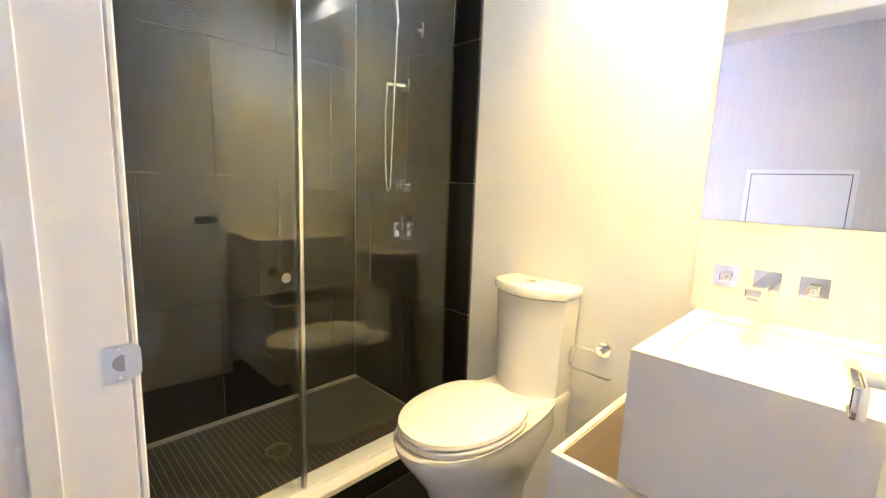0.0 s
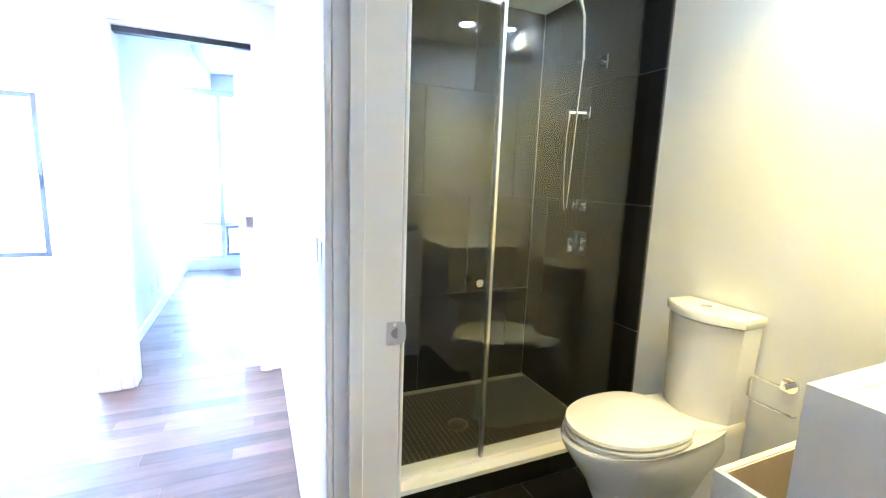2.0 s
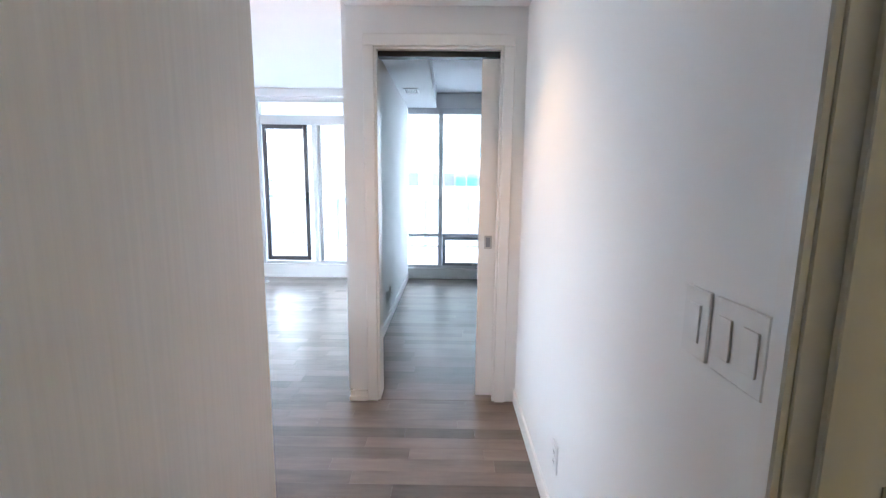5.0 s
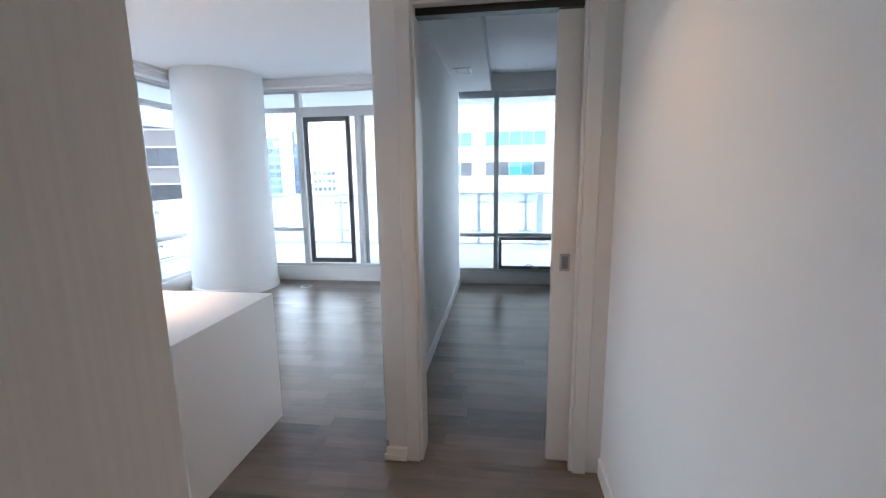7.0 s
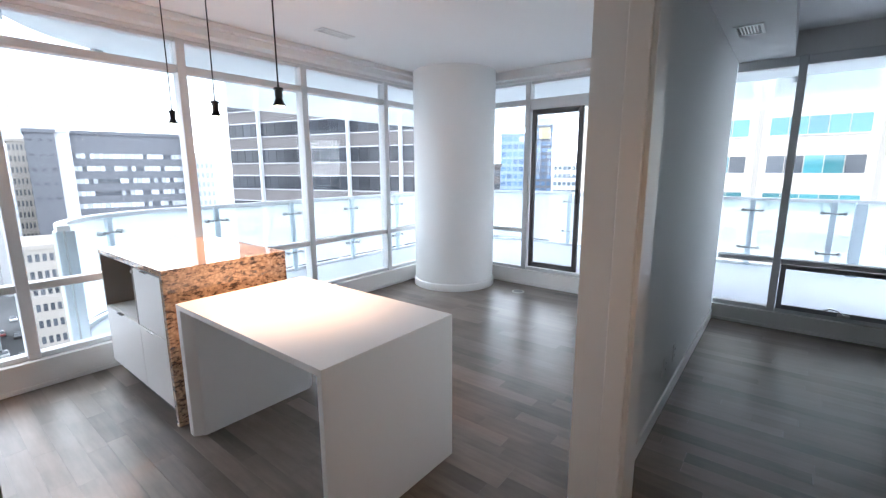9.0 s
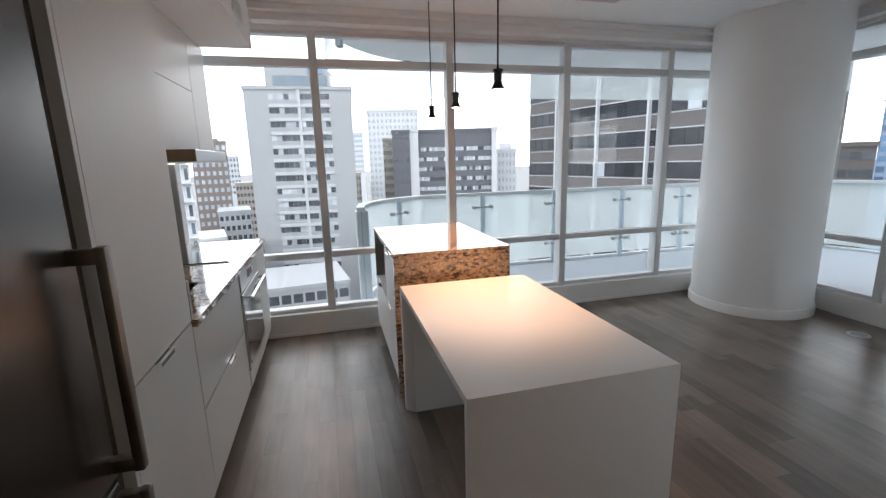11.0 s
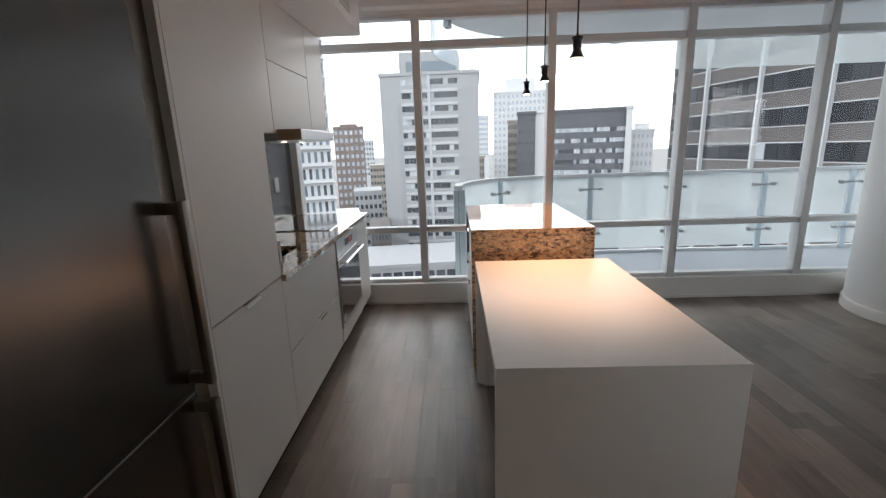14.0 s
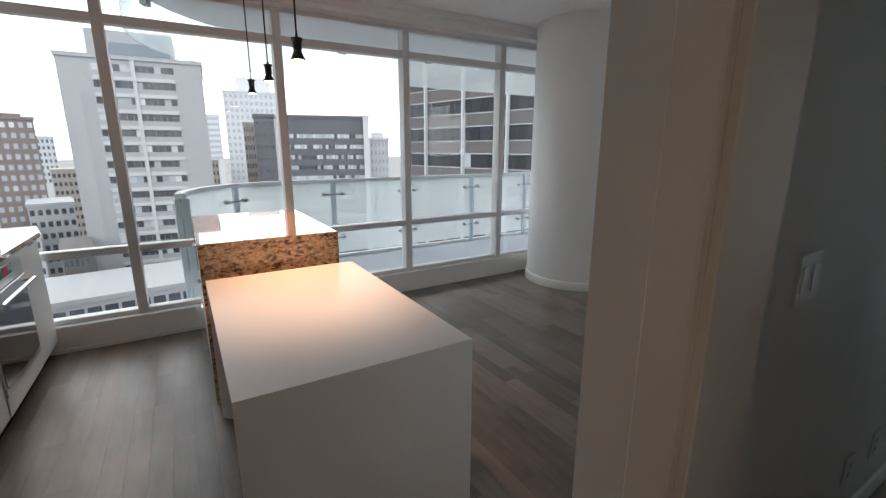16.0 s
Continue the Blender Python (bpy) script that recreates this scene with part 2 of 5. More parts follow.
def tube(bm, points, r, n=8):
    """A bent rod through the points."""
    points = [Vector(p) for p in points]
    rings = []
    for i, p in enumerate(points):
        d = (points[min(i + 1, len(points) - 1)] - points[max(i - 1, 0)]).normalized()
        u = d.cross(Vector((0.13, 0.31, 0.94))).normalized()
        w = d.cross(u)
        rings.append([bm.verts.new(p + r * (math.cos(6.2832 * k / n) * u + math.sin(6.2832 * k / n) * w)) for k in range(n)])
    for a, b in zip(rings, rings[1:]):
        for k in range(n):
            bm.faces.new((a[k], a[(k + 1) % n], b[(k + 1) % n], b[k]))
    bm.faces.new(rings[0][::-1])
    bm.faces.new(rings[-1])


def loft(bm, rings, cap=True):
    """A skin over rings of the same number of points."""
    vs = [[bm.verts.new(p) for p in ring] for ring in rings]
    k = len(vs[0])
    for a, b in zip(vs, vs[1:]):
        for i in range(k):
            bm.faces.new((a[i], a[(i + 1) % k], b[(i + 1) % k], b[i]))
    if cap:
        bm.faces.new(vs[0][::-1])
        bm.faces.new(vs[-1])


def prism(bm, outline, z0, z1):
    loft(bm, [[(x, y, z0) for x, y in outline], [(x, y, z1) for x, y in outline]])


def mesh_of(name, bm, mat, smooth=False):
    bmesh.ops.recalc_face_normals(bm, faces=bm.faces)
    me = bpy.data.meshes.new(name)
    bm.to_mesh(me)
    bm.free()
    me.materials.append(mat)
    if smooth:
        for p in me.polygons:
            p.use_smooth = True
        me.set_sharp_from_angle(angle=radians(40))
    return me


def part(name, bm, mat, parent=None, label="", smooth=False):
    ob = new(name, mesh_of(name, bm, mat, smooth))
    if parent is not None:
        ob.parent = parent
    if label:
        ob["label"] = label
    return ob


def thing(name, label, category, group="", at=(0, 0, 0)):
    ob = new(name)
    ob.empty_display_size = 0.1
    ob.location = at
    return tagged(ob, label, category, group)


def boxes(name, dims, mat, parent=None, label="", bevel=0.0, smooth=False):
    bm = bmesh.new()
    for d in dims:
        box(bm, *d, bevel)
    return part(name, bm, mat, parent, label, smooth)


def setting(name, dims, mat, label, category, bevel=0.0):
    ob = boxes(name, dims, mat, bevel=bevel)
    return tagged(ob, label, category, kind="structure")


# ---- large structure ----
HALL_R, HALL_L, END, CORNER = -0.010, -0.955, -3.90, -2.518
WIN_Y, WIN_X = -4.47, -7.52
BATH_Y, BATH_X = 1.50, -0.80
H_HALL, H_LIV = 2.33, 2.60
KIT_X = -1.90

setting("floor_slab", [(-7.62, 1.2, -4.6, 3.2, -0.30, -0.016)], GAP, "dark concrete subfloor under the boards", "floor")

# wall between hall and bathroom, with the door opening through it
JAMB, HINGE, DOOR_H, BW = -1.84, -0.90, 2.08, 0.152
setting("wall_hall_bath", [(END + 0.0, JAMB - 0.02, HALL_R, BW, 0, 2.7), (HINGE + 0.02, 1.0, HALL_R, BW, 0, 2.7),
                    (JAMB - 0.02, HINGE + 0.02, HALL_R, BW, DOOR_H + 0.02, 2.7)], PAINT, "smooth white painted hall wall with door opening", "wall")
setting("wall_hall_end_back", [(1.0, 1.1, -1.07, 1.6, 0, 2.7)], PAINT, "plain white wall closing the hall", "wall")
setting("wall_bath_back", [(-3.32, 1.0, BATH_Y, 1.62, 0, 2.7)], PAINT, "cream-lit white painted bathroom wall", "wall")
setting("wall_bath_side", [(BATH_X, BATH_X + 0.1, BW, BATH_Y, 0, 2.7)], PAINT, "white painted bathroom side wall", "wall")
setting("wall_shower_back", [(-3.32, -3.215, BW, BATH_Y, 0, 2.7)], PAINT, "white wall behind the shower tiles", "wall")
setting("ceiling_bath", [(-3.32, -0.7, BW, 1.5, 2.33, 2.45)], CEIL, "white painted bathroom ceiling", "ceiling")
setting("ceiling_hall", [(END + 0.002, 1.0, -1.03, HALL_R, H_HALL, 2.7)], CEIL, "lowered white hall ceiling", "ceiling")
setting("ceiling_living", [(-7.62, -1.8, -4.6, -1.03, H_LIV, 2.7)], CEIL, "flat white living room ceiling", "ceiling")

# wall with the pocket door
PD0, PD1, PD_H = -0.87, -0.14, 2.12
BED_Y = -1.015
setting("wall_pocket", [(END - 0.14, END, -1.032, PD0, 0, 2.7), (END - 0.14, END, PD0, PD1, PD_H, 2.7), (END - 0.14, END - 0.10, PD1, 0.9, 0, 2.7),
                        (END - 0.04, END, PD1, 0.9, 0, 2.7)], PAINT, "white painted wall with a pocket door opening", "wall")
setting("wall_bedroom_living", [(WIN_X + 0.1, -4.5, -1.12, BED_Y, 0, 2.7), (-4.5, END - 0.14, -1.085, BED_Y, 0, 2.7)], PAINT, "white painted partition between bedroom and living room", "wall")
# second box: unseen stretch added to narrow the window and darken the bedroom
setting("wall_bedroom_side", [(-7.62, END - 0.14, 2.9, 3.0, 0, 2.7), (-7.62, -7.47, 0.45, 2.9, 0, 2.7)], PAINT, "white bedroom side wall with an added unseen stretch beside the window", "wall")
setting("wall_bedroom_near", [(END - 0.14, END - 0.02, 0.9, 3.0, 0, 2.7)], PAINT, "white bedroom wall beside the pocket", "wall")
setting("ceiling_bedroom", [(-7.62, END - 0.14, -1.045, -0.62, 2.38, 2.7), (-7.62, END - 0.14, -0.62, 3.0, 2.58, 2.7),
                            (-7.62, WIN_X + 0.02, -0.62, 2.9, 2.38, 2.58)], CEIL, "white bedroom ceiling with a lowered strip", "ceiling")
# hall side facing the bathroom: pale wood panel wall in front of a wall
setting("wall_hall_left", [(CORNER, 1.0, HALL_L - 0.03, HALL_L, 0, H_HALL)], LAMINATE, "pale wood-grain panelled hall wall", "wall", 0.001)
setting("wall_kitchen_back", [(KIT_X, KIT_X + 0.12, -4.6, -1.0, 0, 2.7)], PAINT, "white wall behind the kitchen units", "wall")
setting("wall_hall_inner", [(KIT_X + 0.1, 1.0, -1.10, HALL_L - 0.03, 0, 2.7)], PAINT, "white wall behind the hall panelling", "wall")
setting("soffit_kitchen", [(-2.62, KIT_X, -4.28, -1.0, 2.29, H_LIV)], CEIL, "white boxed soffit above the kitchen units", "soffit")

# window walls: ledge, head, valance
setting("window_ledge_south", [(-7.6, KIT_X, WIN_Y - 0.10, -4.385, 0, 0.19)], TRIM, "low white ledge under the window wall", "ledge", 0.003)
setting("window_ledge_west", [(WIN_X - 0.10, -7.45, -4.42, -1.12, 0, 0.19), (WIN_X - 0.10, -7.45, BED_Y, 0.45, 0, 0.15)], TRIM, "low white ledge under the balcony windows", "ledge", 0.003)
setting("window_head_south", [(-7.6, KIT_X, WIN_Y - 0.10, WIN_Y + 0.05, 2.47, H_LIV), (-7.0, -2.62, WIN_Y + 0.05, -4.30, 2.50, H_LIV), (-6.9, -2.62, -4.30, -4.24, 2.555, H_LIV)], CEIL, "white boxed blind valance above the windows", "valance", 0.002)
setting("window_head_west", [(WIN_X - 0.1, WIN_X + 0.05, -4.5, -1.10, 2.47, H_LIV), (WIN_X + 0.05, WIN_X + 0.16, -3.9, -1.10, 2.50, H_LIV)], CEIL, "white boxed blind valance above the balcony door", "valance", 0.002)


def window(name, dims, panes, label):
    """A glazed window: frame bars and panes as parts."""
    w = tagged(new(name), label, "window", kind="structure")
    for d in dims:
        boxes("window_frame", [d], ALU, w, bevel=0.004)
    for d in panes:
        p = boxes("pane", [d], GLAZE, w)
        p.visible_shadow = False
    return w


# south window wall: mullions 1.125 m apart
MULL = [-1.93, -3.04, -4.165, -5.285, -6.41, -7.50]
fr, pn = [], []
for x in MULL:
    fr.append((x - 0.033, x + 0.033, WIN_Y - 0.06, WIN_Y + 0.05, 0.19, 2.47))
for a, b in zip(MULL, MULL[1:]):
    x1, x0 = a - 0.033, b + 0.033
    for z0, z1 in ((0.19, 0.225), (0.66, 0.712), (2.21, 2.27), (2.44, 2.47)):
        fr.append((x0, x1, WIN_Y - 0.05, WIN_Y + 0.035, z0, z1))
    for z0, z1 in ((0.225, 0.66), (0.712, 2.21), (2.27, 2.44)):
        pn.append((x0, x1, WIN_Y - 0.016, WIN_Y - 0.008, z0, z1))
window("window_south", fr, pn, "floor-length white-framed window wall over the city")

# west: narrow light, sliding balcony door, second panel
fr, pn = [], []
WY = [-4.40, -3.73, -3.10, -1.10]
for y in WY[:3]:
    fr.append((WIN_X - 0.06, WIN_X + 0.05, y - 0.033, y + 0.033, 0.19, 2.47))
fr.append((WIN_X - 0.06, WIN_X + 0.05, -2.35, -2.29, 0.23, 2.145))
for a, b in zip(WY, WY[1:]):
    y0, y1 = a + 0.033, b - 0.033
    door = b == -1.10
    for z0, z1 in (((0.19, 0.23), (2.145, 2.27), (2.44, 2.47)) if door else ((0.19, 0.225), (0.66, 0.712), (2.21, 2.27), (2.44, 2.47))):
        fr.append((WIN_X - 0.05, WIN_X + 0.035, y0, y1, z0, z1))
    for z0, z1 in (((2.27, 2.44),) if door else ((0.225, 0.66), (0.712, 2.21), (2.27, 2.44))):
        pn.append((WIN_X - 0.016, WIN_X - 0.008, y0, y1, z0, z1))
pn += [(WIN_X - 0.045, WIN_X - 0.037, -2.29, -1.13, 0.23, 2.145)]
fr += [(WIN_X - 0.056, WIN_X - 0.026, -2.29, -2.24, 0.23, 2.145)]
window("window_west", fr, pn, "white-framed window beside the sliding balcony door")

# bedroom window
fr, pn = [], []
BY = [BED_Y, -0.555, 0.42]
for y in BY[1:3]:
    fr.append((WIN_X - 0.06, WIN_X + 0.04, y - 0.03, y + 0.03, 0.15, 2.38))
for a, b in zip(BY, BY[1:]):
    y0, y1 = a + (0.03 if a > -0.9 else 0), b - 0.03
    for z0, z1 in ((0.15, 0.19), (0.60, 0.645), (2.30, 2.38)):
        fr.append((WIN_X - 0.05, WIN_X + 0.03, y0, y1, z0, z1))
    for z0, z1 in ((0.19, 0.60), (0.645, 2.30)):
        pn.append((WIN_X - 0.016, WIN_X - 0.008, y0, y1, z0, z1))
window("window_bedroom", fr, pn, "white-framed bedroom window over the balcony")

# round column
bm = bmesh.new()
rod(bm, (-7.03, -3.87, 0), (-7.03, -3.87, H_LIV), 0.50, n=96)
tagged(part("column", bm, PAINT, smooth=True), "thick round white painted concrete column", "column", kind="structure")
bm = bmesh.new()
loft(bm, [[(-7.03 + r * math.cos(k * 6.2832 / 96), -3.87 + r * math.sin(k * 6.2832 / 96), z) for k in range(96)] for r, z in ((0.516, 0.0), (0.516, 0.075), (0.509, 0.085), (0.502, 0.087))])
tagged(part("baseboard_column", bm, TRIM, smooth=True), "white base trim around the column", "baseboard", kind="structure")

# baseboards and casings
BB = 0.09
setting("baseboard_hall", [(END + 0.014, JAMB - 0.034, HALL_R - 0.013, HALL_R, 0, BB), (HINGE + 0.066, 1.0, HALL_R - 0.013, HALL_R, 0, BB)], TRIM, "low white painted hall baseboard", "baseboard", 0.003)
setting("baseboard_bedroom", [(WIN_X + 0.08, END - 0.155, BED_Y, BED_Y + 0.013, 0, BB)], TRIM, "low white bedroom baseboard", "baseboard", 0.003)
setting("baseboard_living", [(WIN_X + 0.08, -4.51, -1.133, -1.12, 0, BB)], TRIM, "low white living room baseboard", "baseboard", 0.003)
setting("baseboard_ledge", [(-6.6, KIT_X - 0.6, -4.385, -4.373, 0, 0.03), (-7.45, -7.438, -3.4, -1.135, 0, 0.03), (-7.45, -7.438, -1.03, 1.2, 0, 0.03)], TRIM, "small white shoe moulding along the ledge", "trim", 0.002)
setting("baseboard_pier", [(END, END + 0.014, -1.042, PD0 - 0.065, 0, 0.065), (END, END + 0.022, -1.05, PD0 - 0.065, 0, 0.03)], TRIM, "white plinth at the foot of the pier", "trim", 0.002)
for nm, y0, y1, z0, z1 in (("trim_pocket_side", PD0 - 0.062, PD0, 0, PD_H), ("trim_pocket_strike", PD1, PD1 + 0.062, 0, PD_H), ("trim_pocket_head", PD0 - 0.062, PD1 + 0.062, PD_H, PD_H + 0.062)):
    setting(nm, [(END + 0.001, END + 0.016, y0, y1, z0, z1)], TRIM, "flat white painted door casing", "casing", 0.003)
setting("trim_pocket_jamb", [(END - 0.14, END, PD0, PD0 + 0.014, 0, PD_H - 0.014), (END - 0.03, END, PD1 - 0.014, PD1, 0, PD_H - 0.014), (END - 0.14, END - 0.11, PD1 - 0.014, PD1, 0, PD_H - 0.014), (END - 0.14, END, PD0, PD1, PD_H - 0.014, PD_H)], TRIM, "white painted pocket door jamb", "jamb", 0.002)
setting("trim_pocket_track", [(END - 0.105, END - 0.045, PD0 + 0.014, PD1 - 0.014, PD_H - 0.045, PD_H - 0.014)], BLACK, "dark sliding door track in the head", "track")
setting("threshold_bedroom", [(END - 0.14, END + 0.0, PD0 + 0.014, PD1 - 0.014, -0.012, 0.002)], PLANK, "flat wooden threshold strip", "threshold", 0.002)
for nm, x0, x1, z0, z1 in (("trim_bath_strike", JAMB - 0.032, JAMB, 0, DOOR_H), ("trim_bath_hinge", HINGE, HINGE + 0.062, 0, DOOR_H), ("trim_bath_head", JAMB - 0.062, HINGE + 0.062, DOOR_H, DOOR_H + 0.062)):
    setting(nm, [(x0, x1, HALL_R - 0.016, HALL_R - 0.001, z0, z1)], TRIM, "flat white painted door casing", "casing", 0.003)
    setting(nm + "_inner", [(x0, x1, BW + 0.001, BW + 0.012, z0, z1)], TRIM, "flat white painted door casing", "casing", 0.003)
setting("trim_bath_jamb", [(JAMB - 0.02, JAMB, HALL_R, BW, 0, DOOR_H), (HINGE, HINGE + 0.02, HALL_R, BW, 0, DOOR_H), (JAMB, HINGE, HALL_R, BW, DOOR_H, DOOR_H + 0.02),
                           (JAMB, JAMB + 0.012, HALL_R + 0.035, HALL_R + 0.07, 0, DOOR_H)], TRIM, "white painted bathroom door jamb with stop", "jamb", 0.002)

# ---- doors ----
pocket = tagged(new("door_pocket"), "white sliding pocket door standing mostly open", "door", kind="structure")
boxes("door_leaf", [(END - 0.093, END - 0.057, PD1 - 0.115, 0.62, 0.012, PD_H - 0.05)], TRIM, pocket, bevel=0.002)
boxes("flush_pull", [(END - 0.057, END - 0.053, PD1 - 0.080, PD1 - 0.034, 0.967, 1.047)], NICKEL, pocket, "satin nickel flush pull", 0.003)
boxes("pull_recess", [(END - 0.0535, END - 0.0522, PD1 - 0.070, PD1 - 0.044, 0.978, 1.036)], DARKALU, pocket, "dark recess of the pull")

bath_door = tagged(new("door_bathroom"), "white bathroom door standing wide open", "door", kind="structure")
bath_door.location, bath_door.rotation_euler = (HINGE - 0.004, BW + 0.014, 0), (0, 0, radians(6.0))
LEAF = 0.80
boxes("door_leaf", [(0.0, 0.038, 0.004, LEAF, 0.012, DOOR_H - 0.005)], TRIM, bath_door, bevel=0.002)
bm = bmesh.new()
LY = LEAF - 0.065
box(bm, -0.009, 0.0, LY - 0.027, LY + 0.027, 0.958, 1.012, 0.003, 2)
rod(bm, (-0.009, LY, 0.985), (-0.056, LY, 0.985), 0.011, n=24)
box(bm, -0.070, -0.052, LY - 0.118, LY + 0.014, 0.962, 1.008, 0.005, 3)
part("lever_handle", bm, CHROME, bath_door, "polished chrome lever handle", True)
for z in (0.25, 1.05, 1.85):
    bm = bmesh.new()
    rod(bm, (0.0, 0.0, z - 0.045), (0.0, 0.0, z + 0.045), 0.007, n=12)
    part("hinge", bm, NICKEL, bath_door, "satin nickel hinge", True)
strike = thing("strike_plate", "satin nickel strike plate let into the door jamb", "strike plate")
bm = bmesh.new()
corner = [(0.118, 0.924), (0.152, 0.924), (0.160, 0.927), (0.166, 0.934), (0.166, 0.972), (0.160, 0.980), (0.152, 0.983), (0.118, 0.983)]
loft(bm, [[(x, y, z) for y, z in corner] for x in (JAMB, JAMB + 0.0025)])
part("plate", bm, NICKEL, strike)
# the hole is a thin raised patch, its shade painted in taupe
bm = bmesh.new()
dee = [(0.144, 0.940), (0.144, 0.967)] + [(0.144 - 0.016 * math.sin(radians(a)), 0.9535 + 0.0135 * math.cos(radians(a))) for a in range(20, 180, 20)]
loft(bm, [[(x, y, z) for y, z in dee] for x in (JAMB + 0.002, JAMB + 0.0032)])
part("latch_hole", bm, RECESS, strike, "latch hole painted as a dark taupe patch of shade")
for z in (0.931, 0.976):
    bm = bmesh.new()
    rod(bm, (JAMB + 0.002, 0.137, z), (JAMB + 0.0036, 0.137, z), 0.0035, n=10)
    part("screw", bm, CHROME, strike)

# access panel in the hall wall
panel = thing("access_panel", "grey-white access panel with a flat metal frame in the hall wall", "access panel")
PX0, PX1, PZ0, PZ1 = -1.725, -1.17, 0.36, 1.385
boxes("panel_frame", [(PX0 - 0.028, PX0, HALL_L, HALL_L + 0.008, PZ0 - 0.028, PZ1 + 0.03), (PX1, PX1 + 0.028, HALL_L, HALL_L + 0.008, PZ0 - 0.028, PZ1 + 0.03),
                      (PX0, PX1, HALL_L, HALL_L + 0.008, PZ1, PZ1 + 0.03), (PX0, PX1, HALL_L, HALL_L + 0.008, PZ0 - 0.028, PZ0)], TRIM, panel)
# black sheet behind the leaf paints the gap's shade
boxes("shadow_gap", [(PX0, PX1, HALL_L + 0.0005, HALL_L + 0.0015, PZ0, PZ1)], RUBBER_SHADE, panel, "black sheet painting the shade in the gap round the panel")
boxes("panel_leaf", [(PX0 + 0.005, PX1 - 0.005, HALL_L + 0.002, HALL_L + 0.006, PZ0 + 0.005, PZ1 - 0.005)], TRIM, panel)


def switch_plate(name, x0, x1, z0, z1, y, face, rockers, label):
    """A cover plate on a wall of constant y, facing face (-1 or 1), with rocker switches."""
    t = thing(name, label, "switch")
    a, b = sorted((y, y + face * 0.006))
    boxes("cover_plate", [(x0, x1, a, b, z0, z1)], PLATE, t, bevel=0.0015)
    w = (x1 - x0) / rockers
    for i in range(rockers):
        c = x0 + w * (i + 0.5)
        a, b = sorted((y + face * 0.006, y + face * 0.0095))
        boxes("rocker", [(c - 0.016, c + 0.016, a, b, (z0 + z1) / 2 - 0.033, (z0 + z1) / 2 + 0.033)], PLATE, t, bevel=0.001)
    return t


switch_plate("light_switch", -2.000, -1.885, 1.07, 1.19, HALL_R, -1, 2, "white double rocker light switch on the hall wall")
switch_plate("dimmer_switch", -2.088, -2.016, 1.07, 1.19, HALL_R, -1, 1, "white single rocker switch beside the double switch")
switch_plate("bedroom_switch", -4.70, -4.585, 1.045, 1.165, BED_Y, 1, 2, "white rocker switch on the bedroom wall")


def outlet(x, y, z, face, label):
    t = thing("wall_outlet", label, "outlet")
    a, b = sorted((y, y + face * 0.006))
    boxes("cover_plate", [(x - 0.036, x + 0.036, a, b, z - 0.058, z + 0.058)], PLATE, t, bevel=0.0015)
    a, b = sorted((y + face * 0.006, y + face * 0.0085))
    for dz in (-0.02, 0.02):
        s = boxes("socket", [(x - 0.016, x + 0.016, a, b, z + dz - 0.014, z + dz + 0.014)], PLATE, t, bevel=0.001)
        c, d = sorted((y + face * 0.0085, y + face * 0.009))
        boxes("slot", [(x - 0.008, x - 0.005, c, d, z + dz - 0.006, z + dz + 0.006), (x + 0.005, x + 0.008, c, d, z + dz - 0.006, z + dz + 0.006)], BLACK, s, "dark slots")


outlet(-2.89, HALL_R, 0.31, -1, "white wall outlet low on the hall wall")
outlet(-5.33, BED_Y, 0.28, 1, "white wall outlet low on the bedroom wall")
outlet(-5.60, BED_Y, 0.28, 1, "white wall outlet low on the bedroom wall")

smoke = thing("smoke_detector", "round white smoke detector on the hall ceiling", "smoke detector")
bm = bmesh.new()
SX, SY = -3.62, -0.52
loft(bm, [[(SX + r * math.cos(k * 6.2832 / 32), SY + r * math.sin(k * 6.2832 / 32), z) for k in range(32)] for r, z in ((0.065, H_HALL), (0.066, H_HALL - 0.014), (0.06, H_HALL - 0.022), (0.045, H_HALL - 0.026), (0.042, H_HALL - 0.040), (0.03, H_HALL - 0.043))])
part("housing", bm, PLATE, smoke, smooth=True)
bm = bmesh.new()
rod(bm, (SX + 0.02, SY, H_HALL - 0.0435), (SX + 0.02, SY, H_HALL - 0.0455), 0.006, n=12)
part("test_button", bm, NICKEL, smoke)


def vent(x, y, z, wx, wy, along, label, down=True):
    t = thing("ceiling_vent", label, "vent")
    boxes("backing", [(x - wx / 2 + 0.01, x + wx / 2 - 0.01, y - wy / 2 + 0.01, y + wy / 2 - 0.01, z - 0.002, z - 0.0005)], BLACK, t, "dark duct opening")
    b = 0.02
    boxes("vent_frame", [(x - wx / 2, x + wx / 2, y - wy / 2, y - wy / 2 + b, z - 0.008, z), (x - wx / 2, x + wx / 2, y + wy / 2 - b, y + wy / 2, z - 0.008, z),
                         (x - wx / 2, x - wx / 2 + b, y - wy / 2 + b, y + wy / 2 - b, z - 0.008, z), (x + wx / 2 - b, x + wx / 2, y - wy / 2 + b, y + wy / 2 - b, z - 0.008, z)], PLATE, t)
    n = int((wy if along == "x" else wx) / 0.022) - 1
    for i in range(n):
        k = (i + 1) / (n + 1) - 0.5
        if along == "x":
            d = (x - wx / 2 + b, x + wx / 2 - b, y + k * (wy - 2 * b) - 0.0035, y + k * (wy - 2 * b) + 0.0035, z - 0.007, z - 0.002)
        else:
            d = (x + k * (wx - 2 * b) - 0.0035, x + k * (wx - 2 * b) + 0.0035, y - wy / 2 + b, y + wy / 2 - b, z - 0.007, z - 0.002)
        boxes("slat", [d], PLATE, t)


vent(-5.15, -3.74, H_LIV, 0.34, 0.12, "x", "white slotted ceiling vent in the living room")
